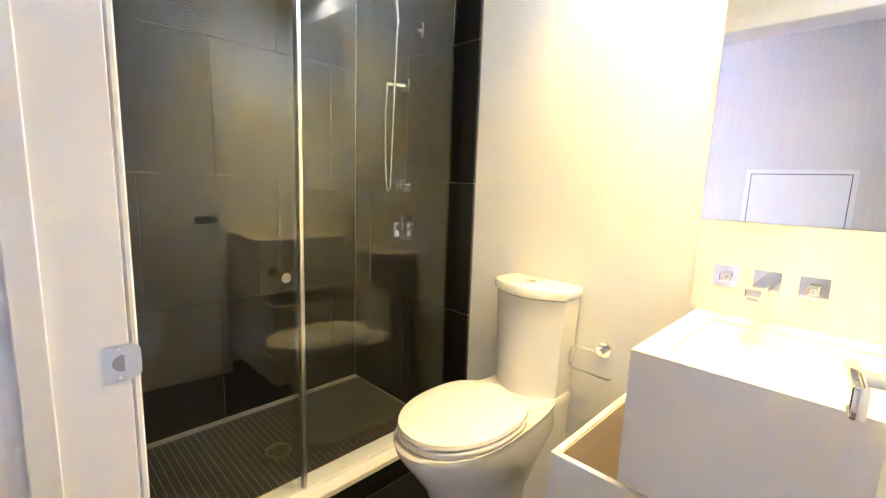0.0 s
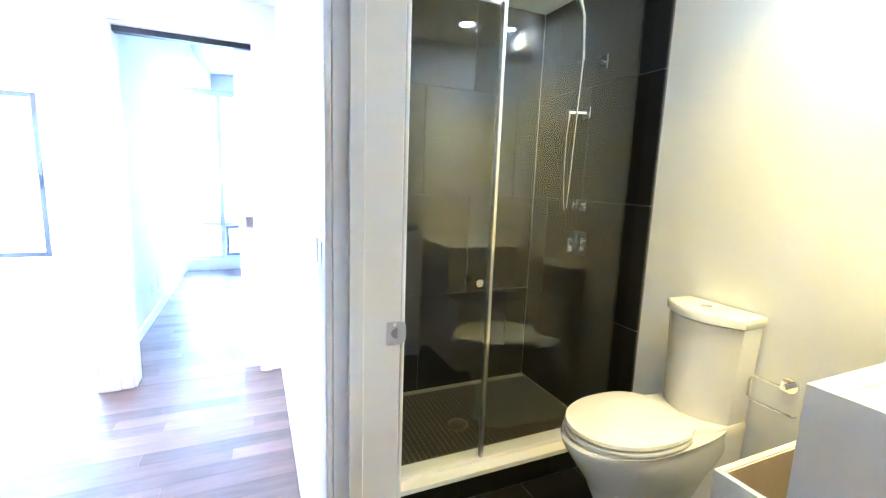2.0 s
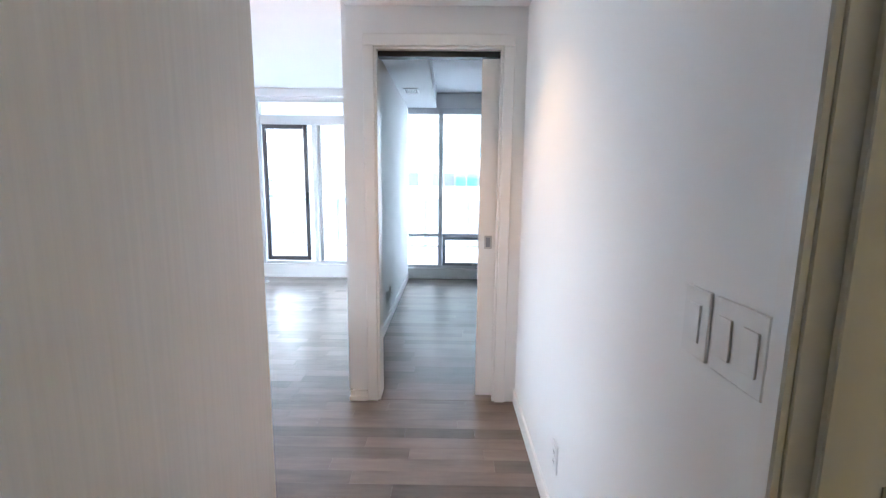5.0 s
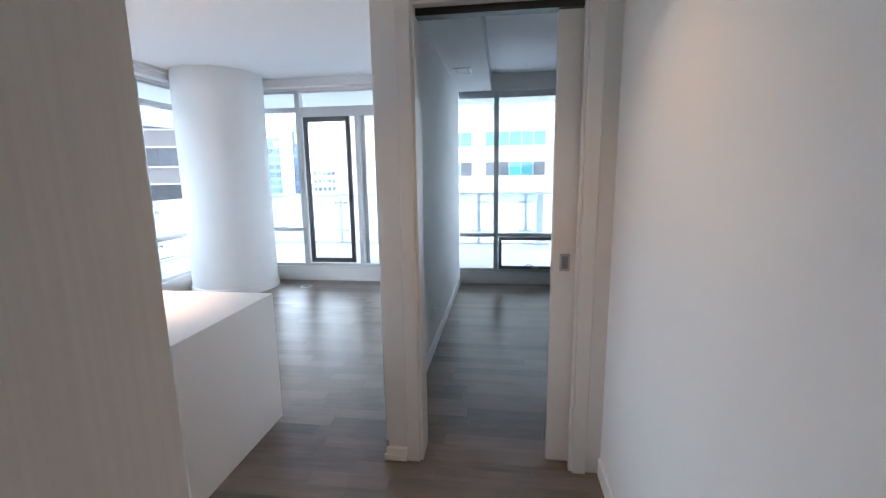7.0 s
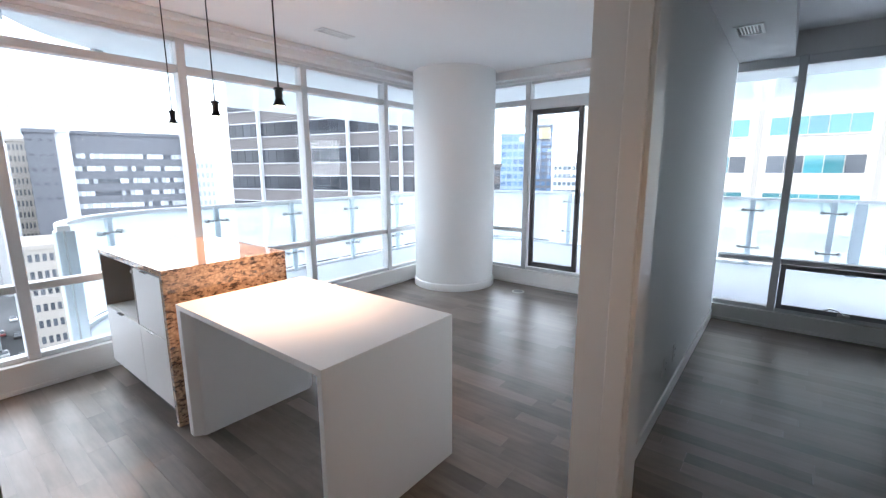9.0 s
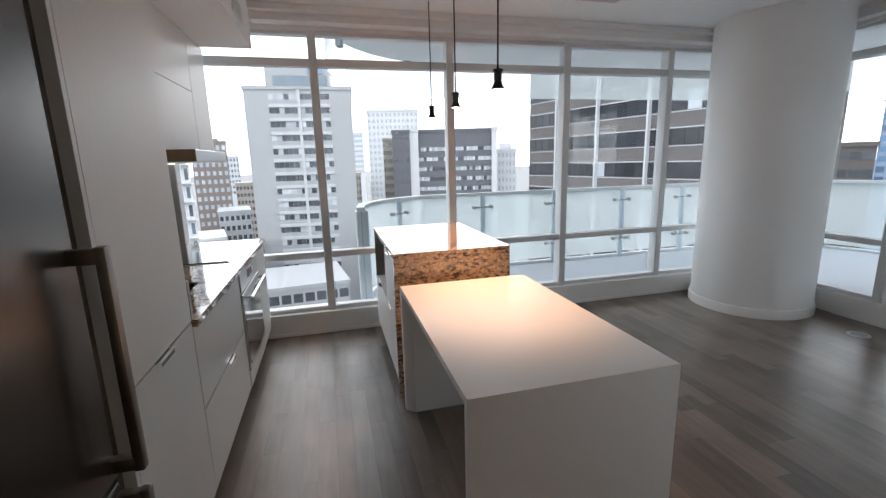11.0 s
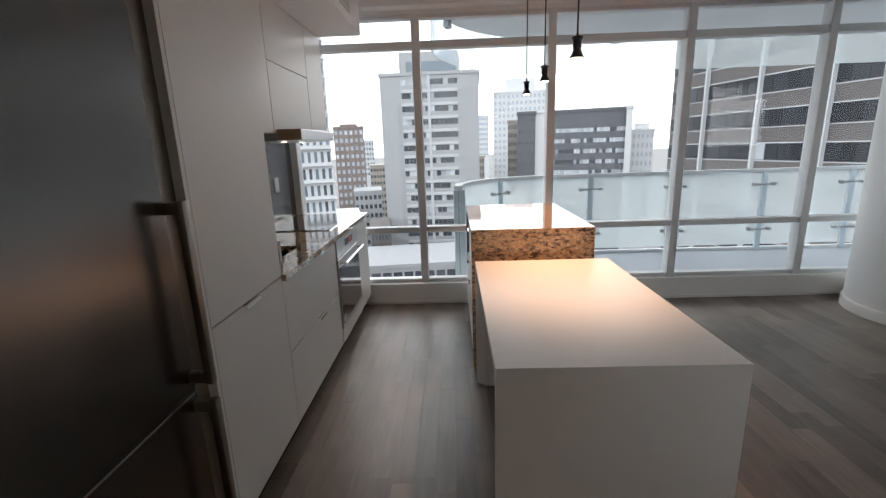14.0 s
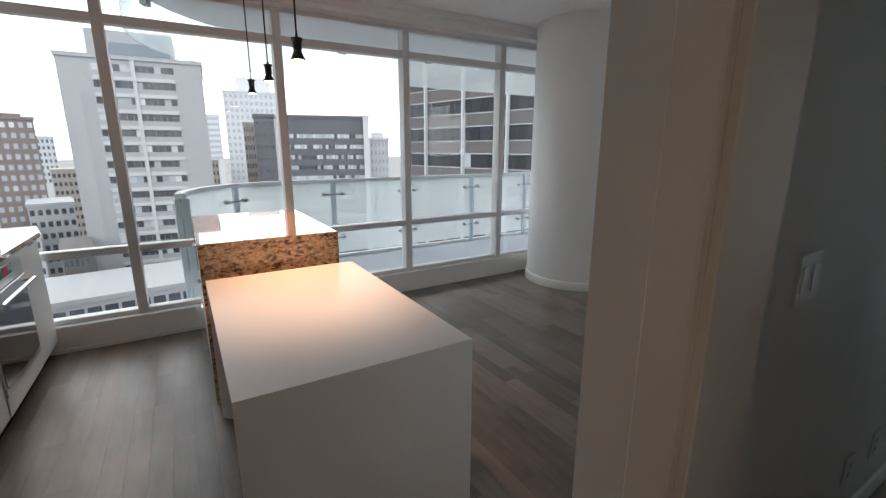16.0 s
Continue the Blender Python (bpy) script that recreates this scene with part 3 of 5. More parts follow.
vent(-6.38, -0.87, 2.38, 0.26, 0.17, "x", "white slotted ceiling vent in the bedroom")

# ---- balcony door, awning sash, floor outlet ----
slider = thing("screen_door", "dark grey framed sliding balcony screen door, shut", "door")
SY0, SY1, SZ0, SZ1, SXF = -3.045, -2.42, 0.24, 2.145, WIN_X + 0.0
for d in ((SXF - 0.005, SXF + 0.03, SY0, SY0 + 0.055, SZ0, SZ1), (SXF - 0.005, SXF + 0.03, SY1 - 0.055, SY1, SZ0, SZ1),
          (SXF - 0.005, SXF + 0.03, SY0 + 0.055, SY1 - 0.055, SZ1 - 0.06, SZ1), (SXF - 0.005, SXF + 0.03, SY0 + 0.055, SY1 - 0.055, SZ0, SZ0 + 0.06)):
    boxes("door_frame", [d], DARKFRAME, slider, bevel=0.004)
p = boxes("pane", [(SXF + 0.005, SXF + 0.012, SY0 + 0.055, SY1 - 0.055, SZ0 + 0.06, SZ1 - 0.06)], GLAZE, slider)
p.visible_shadow = False
boxes("pull_handle", [(SXF + 0.03, SXF + 0.05, SY1 - 0.042, SY1 - 0.018, 1.05, 1.22)], BLACK, slider, "black pull handle", 0.004)
sash = thing("awning_sash", "low grey-framed awning window sash with crank", "window")
AX, AY0, AY1, AZ0, AZ1 = WIN_X + 0.03, -0.52, 0.385, 0.19, 0.60
for d in ((AX, AX + 0.02, AY0, AY0 + 0.04, AZ0, AZ1), (AX, AX + 0.02, AY1 - 0.04, AY1, AZ0, AZ1), (AX, AX + 0.02, AY0 + 0.04, AY1 - 0.04, AZ1 - 0.04, AZ1), (AX, AX + 0.02, AY0 + 0.04, AY1 - 0.04, AZ0, AZ0 + 0.04)):
    boxes("sash_frame", [d], DARKALU, sash, bevel=0.003)
bm = bmesh.new()
box(bm, AX + 0.02, AX + 0.045, -0.10, -0.02, AZ0 + 0.005, AZ0 + 0.03, 0.004)
tube(bm, [(AX + 0.04, -0.06, AZ0 + 0.025), (AX + 0.06, -0.10, AZ0 + 0.06), (AX + 0.06, -0.15, AZ0 + 0.07), (AX + 0.06, -0.19, AZ0 + 0.05)], 0.006)
part("crank", bm, NICKEL, sash, "small metal window crank", True)
pop = thing("floor_outlet", "round metal floor outlet cover set in the boards", "floor outlet")
bm = bmesh.new()
loft(bm, [[(-7.10 + r * math.cos(k * 6.2832 / 32), -2.96 + r * math.sin(k * 6.2832 / 32), z) for k in range(32)] for r, z in ((0.075, 0.0), (0.075, 0.006), (0.06, 0.009), (0.055, 0.006))])
part("ring", bm, NICKEL, pop, smooth=True)
bm = bmesh.new()
rod(bm, (-7.10, -2.96, 0.004), (-7.10, -2.96, 0.008), 0.052, n=32)
part("lid", bm, DARKALU, pop, "dark inner lid")

# ---- dining table ----
TX0, TX1, TY0, TY1, TZ = -4.205, -3.44, -3.02, -1.765, 0.755
table = thing("dining_table", "white lacquered waterfall dining table butted against the island", "table")
boxes("tabletop", [(TX0, TX1, TY0, TY1, TZ - 0.028, TZ)], LACQUER, table)
boxes("end_panel", [(TX0, TX1, TY1 - 0.028, TY1, 0, TZ - 0.028)], LACQUER, table)
bm = bmesh.new()
prism(bm, [(TX0, TY0), (TX1, TY0), (TX1, TY0 + 0.045), (TX1 - 0.05, TY0 + 0.085), (TX0 + 0.05, TY0 + 0.085), (TX0, TY0 + 0.045)], 0, TZ - 0.0285)
part("end_panel", bm, LACQUER, table, "thick end panel with chamfered edges")

# ---- island ----
IX0, IX1, IY0, IY1, IZ = -4.165, -3.425, -4.25, -3.13, 0.92
island = thing("kitchen_island", "white kitchen island unit with open niche and granite end", "island")
boxes("carcass", [(IX0 + 0.02, IX1 - 0.022, -4.245, -3.165, 0.10, 0.516), (IX0 + 0.02, IX1 - 0.022, -3.60, -3.165, 0.516, 0.884), (IX0 + 0.02, IX0 + 0.04, -4.245, -3.60, 0.516, 0.884)], LACQUER, island)
boxes("plinth", [(IX0 + 0.05, IX1 - 0.06, -4.18, -3.165, 0, 0.10)], BLACK, island, "recessed dark plinth")
boxes("granite_end", [(IX0, IX1, -3.165, IY1, 0, IZ)], GRANITE, island, "speckled brown granite waterfall end", 0.002)
for y0, y1, z0, z1 in ((-3.585, -3.17, 0.52, 0.875), (-3.585, -3.17, 0.105, 0.514), (-4.245, -3.591, 0.105, 0.514)):
    d = boxes("door", [(IX1 - 0.02, IX1 - 0.001, y0, y1, z0, z1)], LACQUER, island, bevel=0.0015)
    boxes("edge_pull", [(IX1 - 0.004, IX1 + 0.014, (y0 + y1) / 2 - 0.05, (y0 + y1) / 2 + 0.05, z1 - 0.001, z1 + 0.003)], CHROME, d, "thin chrome edge pull")
# niche lining: shade of the open niche is in the taupe colour
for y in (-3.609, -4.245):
    boxes("niche_side", [(IX0 + 0.041, IX1 - 0.001, y, y + 0.018, 0.517, 0.884)], RECESS, island, "taupe niche lining with shade put into its colour")
boxes("niche_back", [(IX0 + 0.041, IX0 + 0.046, -4.226, -3.61, 0.518, 0.883)], RECESS, island, "taupe niche lining with shade put into its colour")
boxes("niche_shelf", [(IX0 + 0.05, IX1 - 0.16, -4.226, -3.61, 0.72, 0.738)], LACQUER, island)
top = boxes("island_worktop", [(IX0, IX1, IY0 - 0.01, -3.1655, 0.885, IZ)], GRANITE, bevel=0.001)
tagged(top, "polished speckled granite worktop reflecting the window", "worktop")

# ---- pendants ----
for px, py, pz in PENDANTS:
    t = thing("pendant_lamp", "small dark metal spotlight pendant on a thin cord", "pendant lamp", "pendants over the island")
    bm = bmesh.new()
    rod(bm, (px, py, pz + 0.062), (px, py, H_LIV - 0.02), 0.004, n=8)
    part("cord", bm, BLACK, t)
    bm = bmesh.new()
    loft(bm, [[(px + r * math.cos(k * 6.2832 / 24), py + r * math.sin(k * 6.2832 / 24), pz + z) for k in range(24)] for r, z in
              ((0.029, -0.030), (0.030, -0.026), (0.022, -0.010), (0.0165, 0.004), (0.016, 0.010), (0.0185, 0.012), (0.0185, 0.045), (0.024, 0.047), (0.024, 0.056), (0.006, 0.062), (0.004, 0.075))])
    part("shade", bm, BLACK, t, smooth=True)
    bm = bmesh.new()
    rod(bm, (px, py, pz - 0.0305), (px, py, pz - 0.0325), 0.024, n=24)
    part("bulb", bm, BULB, t, "lit warm bulb face")
    bm = bmesh.new()
    rod(bm, (px, py, H_LIV - 0.022), (px, py, H_LIV), 0.04, n=32)
    part("ceiling_rose", bm, PLATE, t, smooth=True)

# ---- kitchen run ----
KF = -2.53
CZ = 0.865


def edge_pull(x, y0, y1, z, parent):
    boxes("edge_pull", [(x - 0.016, x + 0.004, y0, y1, z - 0.002, z + 0.002), (x - 0.016, x - 0.013, y0, y1, z - 0.012, z - 0.002)], CHROME, parent, "thin chrome edge pull")


tall = thing("tall_cabinet", "tall pale laminate pantry cabinet beside the fridge", "cabinet")
boxes("carcass", [(KF + 0.02, KIT_X, -2.455, -1.865, 0.09, 2.288)], CABINET, tall)
boxes("plinth", [(KF + 0.06, KIT_X, -2.455, -1.865, 0, 0.09)], BLACK, tall, "recessed dark plinth")
for z0, z1 in ((0.095, 0.855), (0.862, 2.285)):
    d = boxes("door", [(KF, KF + 0.019, -2.453, -1.867, z0, z1)], CABINET, tall, bevel=0.0012)
    if z1 < 1:
        edge_pull(KF, -2.20, -2.08, z1, d)
base = thing("base_cabinet", "pale laminate sink base with two deep fronts", "cabinet")
boxes("carcass", [(KF + 0.02, KIT_X, -3.355, -2.458, 0.09, 0.60)], CABINET, base)
boxes("plinth", [(KF + 0.06, KIT_X, -3.355, -2.458, 0, 0.09)], BLACK, base, "recessed dark plinth")
for z0, z1, y0 in ((0.095, 0.47, -2.95), (0.477, 0.832, -3.02)):
    d = boxes("drawer_front", [(KF, KF + 0.019, -3.352, -2.46, z0, z1)], CABINET, base, bevel=0.0012)
    edge_pull(KF, y0 - 0.06, y0 + 0.06, z1, d)
end = thing("base_cabinet", "narrow pale laminate base cabinet beside the oven", "cabinet")
boxes("carcass", [(KF + 0.02, KIT_X, -4.40, -3.985, 0.09, 0.83)], CABINET, end)
boxes("plinth", [(KF + 0.06, KIT_X, -4.40, -3.985, 0, 0.09)], BLACK, end, "recessed dark plinth")
d = boxes("door", [(KF, KF + 0.019, -4.398, -3.987, 0.095, 0.832)], CABINET, end, bevel=0.0012)
edge_pull(KF, -4.25, -4.13, 0.832, d)

oven = thing("wall_oven", "stainless built-in oven with black glass door and bar handle", "oven")
boxes("oven_body", [(KF + 0.01, KIT_X - 0.02, -3.98, -3.36, 0.09, 0.832)], BLACK, oven)
boxes("control_panel", [(KF - 0.008, KF + 0.01, -3.978, -3.362, 0.70, 0.828)], OVENSTEEL, oven, "brushed steel control panel", 0.002)
boxes("display", [(KF - 0.0095, KF - 0.008, -3.80, -3.58, 0.745, 0.80)], BLACKGLASS, oven, "black display with a red print")
boxes("energy_label", [(KF - 0.0105, KF - 0.0094, -3.74, -3.66, 0.75, 0.795)], RED, oven, "small red label")
dr = boxes("oven_door", [(KF - 0.010, KF + 0.01, -3.978, -3.362, 0.20, 0.692)], OVENSTEEL, oven, "steel-edged oven door", 0.002)
boxes("door_glass", [(KF - 0.012, KF - 0.0098, -3.965, -3.375, 0.24, 0.635)], BLACKGLASS, dr, "black glass")
bm = bmesh.new()
rod(bm, (KF - 0.055, -3.95, 0.665), (KF - 0.055, -3.39, 0.665), 0.011, n=16)
for y in (-3.92, -3.42):
    rod(bm, (KF - 0.01, y, 0.665), (KF - 0.055, y, 0.665), 0.008, n=12)
part("bar_handle", bm, CHROME, dr, "round steel bar handle", True)
boxes("lower_panel", [(KF - 0.004, KF + 0.01, -3.978, -3.362, 0.095, 0.195)], CABINET, oven, bevel=0.001)

counter = thing("kitchen_worktop", "polished brown granite worktop with undermount sink cut-out", "worktop")
boxes("slab", [(KF - 0.02, -2.40, -4.405, -2.458, 0.835, CZ), (-2.40, KIT_X - 0.015, -4.405, -3.08, 0.835, CZ), (-2.40, KIT_X - 0.015, -2.62, -2.458, 0.835, CZ), (-2.06, KIT_X - 0.015, -3.08, -2.62, 0.835, CZ)], GRANITE, counter)
sink = thing("kitchen_sink", "deep steel undermount sink below the worktop", "sink")
boxes("basin", [(-2.42, -2.40, -3.10, -2.60, 0.62, 0.834), (-2.06, -2.04, -3.10, -2.60, 0.62, 0.834), (-2.40, -2.06, -3.10, -3.08, 0.62, 0.834), (-2.40, -2.06, -2.62, -2.60, 0.62, 0.834), (-2.40, -2.06, -3.08, -2.62, 0.615, 0.63)], STEEL, sink)
hob = thing("induction_hob", "black glass induction hob with a thin steel edge", "hob")
boxes("rim", [(-2.45, -1.97, -4.24, -3.54, CZ, CZ + 0.004)], CHROME, hob, "thin steel rim")
boxes("glass_plate", [(-2.445, -1.975, -4.235, -3.545, CZ + 0.0035, CZ + 0.007)], BLACKGLASS, hob)
setting("backsplash", [(KIT_X - 0.012, KIT_X, -4.40, -2.458, CZ, 1.518)], BACKSPLASH, "dark glossy kitchen backsplash", "backsplash")
bo = thing("wall_outlet", "white outlet on the dark backsplash", "outlet")
boxes("cover_plate", [(KIT_X - 0.018, KIT_X - 0.012, -4.06, -3.985, 1.10, 1.215)], PLATE, bo, bevel=0.001)
for z in (1.137, 1.178):
    boxes("socket", [(KIT_X - 0.0205, KIT_X - 0.018, -4.04, -4.005, z - 0.014, z + 0.014)], PLATE, bo)
knife = thing("end_upstand", "dark brown upright board at the cabinet edge", "board")
boxes("board", [(KF + 0.0, KF + 0.03, -2.49, -2.457, CZ, 1.02)], BRONZE, knife, bevel=0.003)

UX = -2.28
for nm, y0, y1, split in (("left", -3.19, -2.458, None), ("hood", -3.90, -3.194, 1.93), ("end", -4.30, -3.904, None)):
    u = thing("wall_cabinet", "pale laminate wall cabinet under the soffit" if split is None else "pale laminate wall cabinet above the hood with a split front", "cabinet", "wall cabinets")
    boxes("carcass", [(UX + 0.02, KIT_X, y0, y1, 1.52, 2.288)], CABINET, u)
    for z0, z1 in (((1.522, 2.286),) if split is None else ((1.522, split - 0.002), (split + 0.002, 2.286))):
        boxes("door", [(UX, UX + 0.019, y0 + 0.0015, y1 - 0.0015, z0, z1)], CABINET, u, bevel=0.001)
hood = thing("range_hood", "slim steel pull-out range hood with a wood-coloured end", "range hood")
boxes("hood_body", [(-2.284, KIT_X - 0.02, -3.93, -3.22, 1.478, 1.518)], OVENSTEEL, hood, bevel=0.002)
boxes("pull_out_front", [(-2.43, -2.285, -3.93, -3.22, 1.482, 1.545)], OVENSTEEL, hood, "brushed steel pull-out front", 0.003)
boxes("end_face", [(-2.429, -2.286, -3.2195, -3.213, 1.482, 1.545)], HOODEND, hood, "warm wood-coloured end face")
for y in (-3.75, -3.4):
    bm = bmesh.new()
    rod(bm, (-2.25, y, 1.4748), (-2.25, y, 1.473), 0.018, n=20)
    part("hood_light", bm, BULB, hood, "lit halogen disc")

# ---- fridge ----
FX, FY0, FY1 = -2.575, -1.69, -1.12
fridge = thing("refrigerator", "tall stainless two-door refrigerator with bar handles", "refrigerator")
boxes("gap_filler", [(FX + 0.075, FX + 0.10, -1.8455, FY0, 0.03, 2.06)], BRONZE, fridge, "brown recessed filler strip")
boxes("cabinet_body", [(FX + 0.06, KIT_X - 0.05, FY0, FY1, 0.03, 2.05)], DARKALU, fridge, "dark grey cabinet body")
for nm, z0, z1 in (("upper_door", 0.765, 2.05), ("freezer_door", 0.06, 0.752)):
    d = boxes(nm, [(FX, FX + 0.058, FY0 + 0.012, FY1, z0, z1)], STEEL, fridge, bevel=0.004)
    h0, h1 = (0.785, 1.30) if z0 > 0.5 else (0.28, 0.735)
    bm = bmesh.new()
    hy, hx = FY0 + 0.028, FX - 0.056
    box(bm, hx - 0.011, hx + 0.011, hy - 0.013, hy + 0.013, h0, h1, 0.004, 2)
    for z in (h0 + 0.02, h1 - 0.02):
        box(bm, hx, FX + 0.001, hy - 0.013, hy + 0.013, z - 0.016, z + 0.016, 0.003, 2)
    part("bar_handle", bm, BRONZE, d, "dark satin bar handle", True)
# black strip fills the door gap in place of its shade
boxes("door_gap", [(FX + 0.006, FX + 0.06, FY0 + 0.012, FY1, 0.750, 0.767)], RUBBER_SHADE, fridge, "black strip painting the shade between the doors")
boxes("label", [(FX - 0.0012, FX - 0.0002, FY0 + 0.045, FY0 + 0.135, 1.80, 1.86)], PAPER, fridge, "white paper label with red print")
boxes("label_print", [(FX - 0.002, FX - 0.001, FY0 + 0.055, FY0 + 0.125, 1.812, 1.824), (FX - 0.002, FX - 0.001, FY0 + 0.055, FY0 + 0.10, 1.835, 1.843)], RED, fridge, "red printed bars")
setting("fridge_panel", [(KF, KIT_X, -1.8645, -1.846, 0, 2.288), (CORNER, KIT_X, -1.12, -1.0, 0, 2.288), (CORNER + 0.01, KIT_X, -1.848, -1.12, 2.07, 2.288)], CABINET, "pale laminate panels framing the refrigerator", "panel", 0.001)
sv = thing("soffit_vent", "small grey grille in the face of the soffit", "vent")
boxes("vent_frame", [(-2.628, -2.6205, -3.92, -3.62, 2.35, 2.46)], PLATE, sv, bevel=0.001)
for i in range(5):
    boxes("slat", [(-2.631, -2.628, -3.90, -3.64, 2.368 + i * 0.018, 2.376 + i * 0.018)], NICKEL, sv)

# ---- bathroom ----
# vanity: floating upper box over a lower open box
VX0, VX1, VY0, VZ = -1.39, BATH_X, 0.985, 0.895
van = thing("vanity", "white vanity box with an open lower shelf box", "vanity")
boxes("carcass", [(VX0 + 0.012, VX1, VY0 + 0.012, BATH_Y, 0.575, VZ - 0.041)], LACQUER, van)
boxes("front_panel", [(VX0, VX1, VY0, VY0 + 0.012, 0.575, VZ)], LACQUER, van, bevel=0.001)
boxes("side_panel", [(VX0, VX0 + 0.012, VY0 + 0.0122, BATH_Y, 0.575, VZ)], LACQUER, van, bevel=0.001)
# black filler paints the shade between upper and lower box
boxes("shadow_gap", [(VX0 + 0.02, VX1, VY0 + 0.03, BATH_Y, 0.56, 0.575)], RUBBER_SHADE, van, "black filler painting the shade between the boxes")
LX0 = -1.565
boxes("lower_front", [(LX0, VX1, VY0, VY0 + 0.018, 0.12, 0.56)], LACQUER, van, "white front of the open lower box", 0.0015)
boxes("lower_side", [(LX0, LX0 + 0.018, VY0 + 0.0182, BATH_Y, 0.12, 0.56)], LACQUER, van, "white side of the open lower box", 0.0015)
boxes("lower_shelf", [(LX0 + 0.0182, VX1, VY0 + 0.0182, BATH_Y, 0.12, 0.14)], LACQUER, van)
boxes("lining", [(LX0 + 0.0185, LX0 + 0.022, VY0 + 0.0185, BATH_Y, 0.14, 0.555), (LX0 + 0.022, VX1, VY0 + 0.0185, VY0 + 0.022, 0.14, 0.555)], WOODEND, van, "pale birch box lining")
basin = thing("washbasin", "white solid-surface washbasin slab with shallow bowl", "washbasin")
bm = bmesh.new()
RX0, RX1, RY0, RY1 = VX0 + 0.06, VX1 - 0.05, VY0 + 0.07, BATH_Y - 0.10
SX0, SX1, SY0, SY1 = VX0 + 0.0122, VX1, VY0 + 0.0122, BATH_Y - 0.0125
slab_rings = []
for x0, x1, y0, y1, z in ((SX0, SX1, SY0, SY1, VZ - 0.04), (SX0, SX1, SY0, SY1, VZ), (RX0, RX1, RY0, RY1, VZ), (RX0, RX1, RY0, RY1, VZ - 0.04)):
    slab_rings.append([(x0, y0, z), (x1, y0, z), (x1, y1, z), (x0, y1, z)])
loft(bm, slab_rings + slab_rings[:1], cap=False)
bmesh.ops.recalc_face_normals(bm, faces=bm.faces)
part("slab", bm, SOLID, basin)
bm = bmesh.new()
loft(bm, [[(RX0, RY0, VZ - 0.006), (RX1, RY0, VZ - 0.006), (RX1, RY1, VZ - 0.006), (RX0, RY1, VZ - 0.006)], [(RX0 + 0.03, RY0 + 0.03, VZ - 0.035), (RX1 - 0.03, RY0 + 0.03, VZ - 0.035), (RX1 - 0.03, RY1 - 0.02, VZ - 0.038), (RX0 + 0.03, RY1 - 0.02, VZ - 0.038)]], cap=False)
bm.faces.new([v for v in bm.verts][4:8])
part("bowl", bm, SOLID, basin)
setting("vanity_backsplash", [(VX0 - 0.02, BATH_X, BATH_Y - 0.012, BATH_Y, VZ, 1.163)], SOLID, "cream solid-surface splash panel", "backsplash")
mir = thing("mirror", "frameless wall mirror above the washbasin", "mirror")
boxes("mirror_glass", [(-1.41, BATH_X, BATH_Y - 0.010, BATH_Y - 0.004, 1.165, 2.20)], MIRROR, mir)
boxes("mirror_backing", [(-1.408, BATH_X, BATH_Y - 0.004, BATH_Y, 1.167, 2.198)], TRIM, mir)
BF = BATH_Y - 0.012
for i, x in enumerate((-1.325, -1.23, -1.13)):
    t = thing("wall_tap" if i != 1 else "wall_spout", "square chrome wall tap handle plate" if i != 1 else "square chrome wall-mounted spout", "tap", "wall-mounted basin taps")
    boxes("wall_plate", [(x - 0.031, x + 0.031, BF - 0.006, BF, 0.975, 1.037)], CHROME, t, bevel=0.001)
    bm = bmesh.new()
    if i == 1:
        box(bm, x - 0.018, x + 0.018, BF - 0.19, BF - 0.006, 0.992, 1.012, 0.003, 2)
        box(bm, x - 0.014, x + 0.014, BF - 0.186, BF - 0.155, 0.982, 0.993, 0.002)
        part("spout", bm, CHROME, t)
    else:
        box(bm, x - 0.012, x + 0.012, BF - 0.035, BF - 0.006, 0.994, 1.018, 0.003, 2)
        box(bm, x - 0.007, x + 0.007, BF - 0.05, BF - 0.03, 0.998, 1.014, 0.002)
        part("handle", bm, CHROME, t)
outlet_b = thing("wall_outlet", "white outlet with a dark slot above the vanity", "outlet")
boxes("cover_plate", [(BATH_X - 0.006, BATH_X, 1.14, 1.215, 1.05, 1.165)], PLATE, outlet_b, bevel=0.001)
boxes("slot", [(BATH_X - 0.008, BATH_X - 0.006, 1.15, 1.205, 1.14, 1.15)], BLACK, outlet_b, "dark slot")
for z in (1.085, 1.12):
    boxes("socket", [(BATH_X - 0.0085, BATH_X - 0.006, 1.165, 1.19, z - 0.012, z + 0.012)], PLATE, outlet_b)

# toilet-roll holder
tp = thing("toilet_roll_holder", "chrome wire toilet-roll holder with a round rose, empty", "toilet-roll holder")
bm = bmesh.new()
rod(bm, (-1.662, BATH_Y, 0.675), (-1.662, BATH_Y - 0.012, 0.675), 0.026, n=28)
rod(bm, (-1.662, BATH_Y - 0.012, 0.675), (-1.662, BATH_Y - 0.05, 0.675), 0.009, n=16)
part("rose", bm, CHROME, tp, smooth=True)
bm = bmesh.new()
tube(bm, [(-1.657, BATH_Y - 0.046, 0.675), (-1.752, BATH_Y - 0.046, 0.675), (-1.767, BATH_Y - 0.046, 0.668), (-1.77, BATH_Y - 0.046, 0.65), (-1.77, BATH_Y - 0.046, 0.61), (-1.767, BATH_Y - 0.046, 0.594), (-1.752, BATH_Y - 0.046, 0.587), (-1.627, BATH_Y - 0.046, 0.587), (-1.612, BATH_Y - 0.046, 0.595)], 0.0045)
part("wire", bm, CHROME, tp, smooth=True)

# toilet
TC, TB = -1.918, BATH_Y - 0.01
toilet = thing("toilet", "white ceramic toilet with a tall tank and closed lid", "toilet")


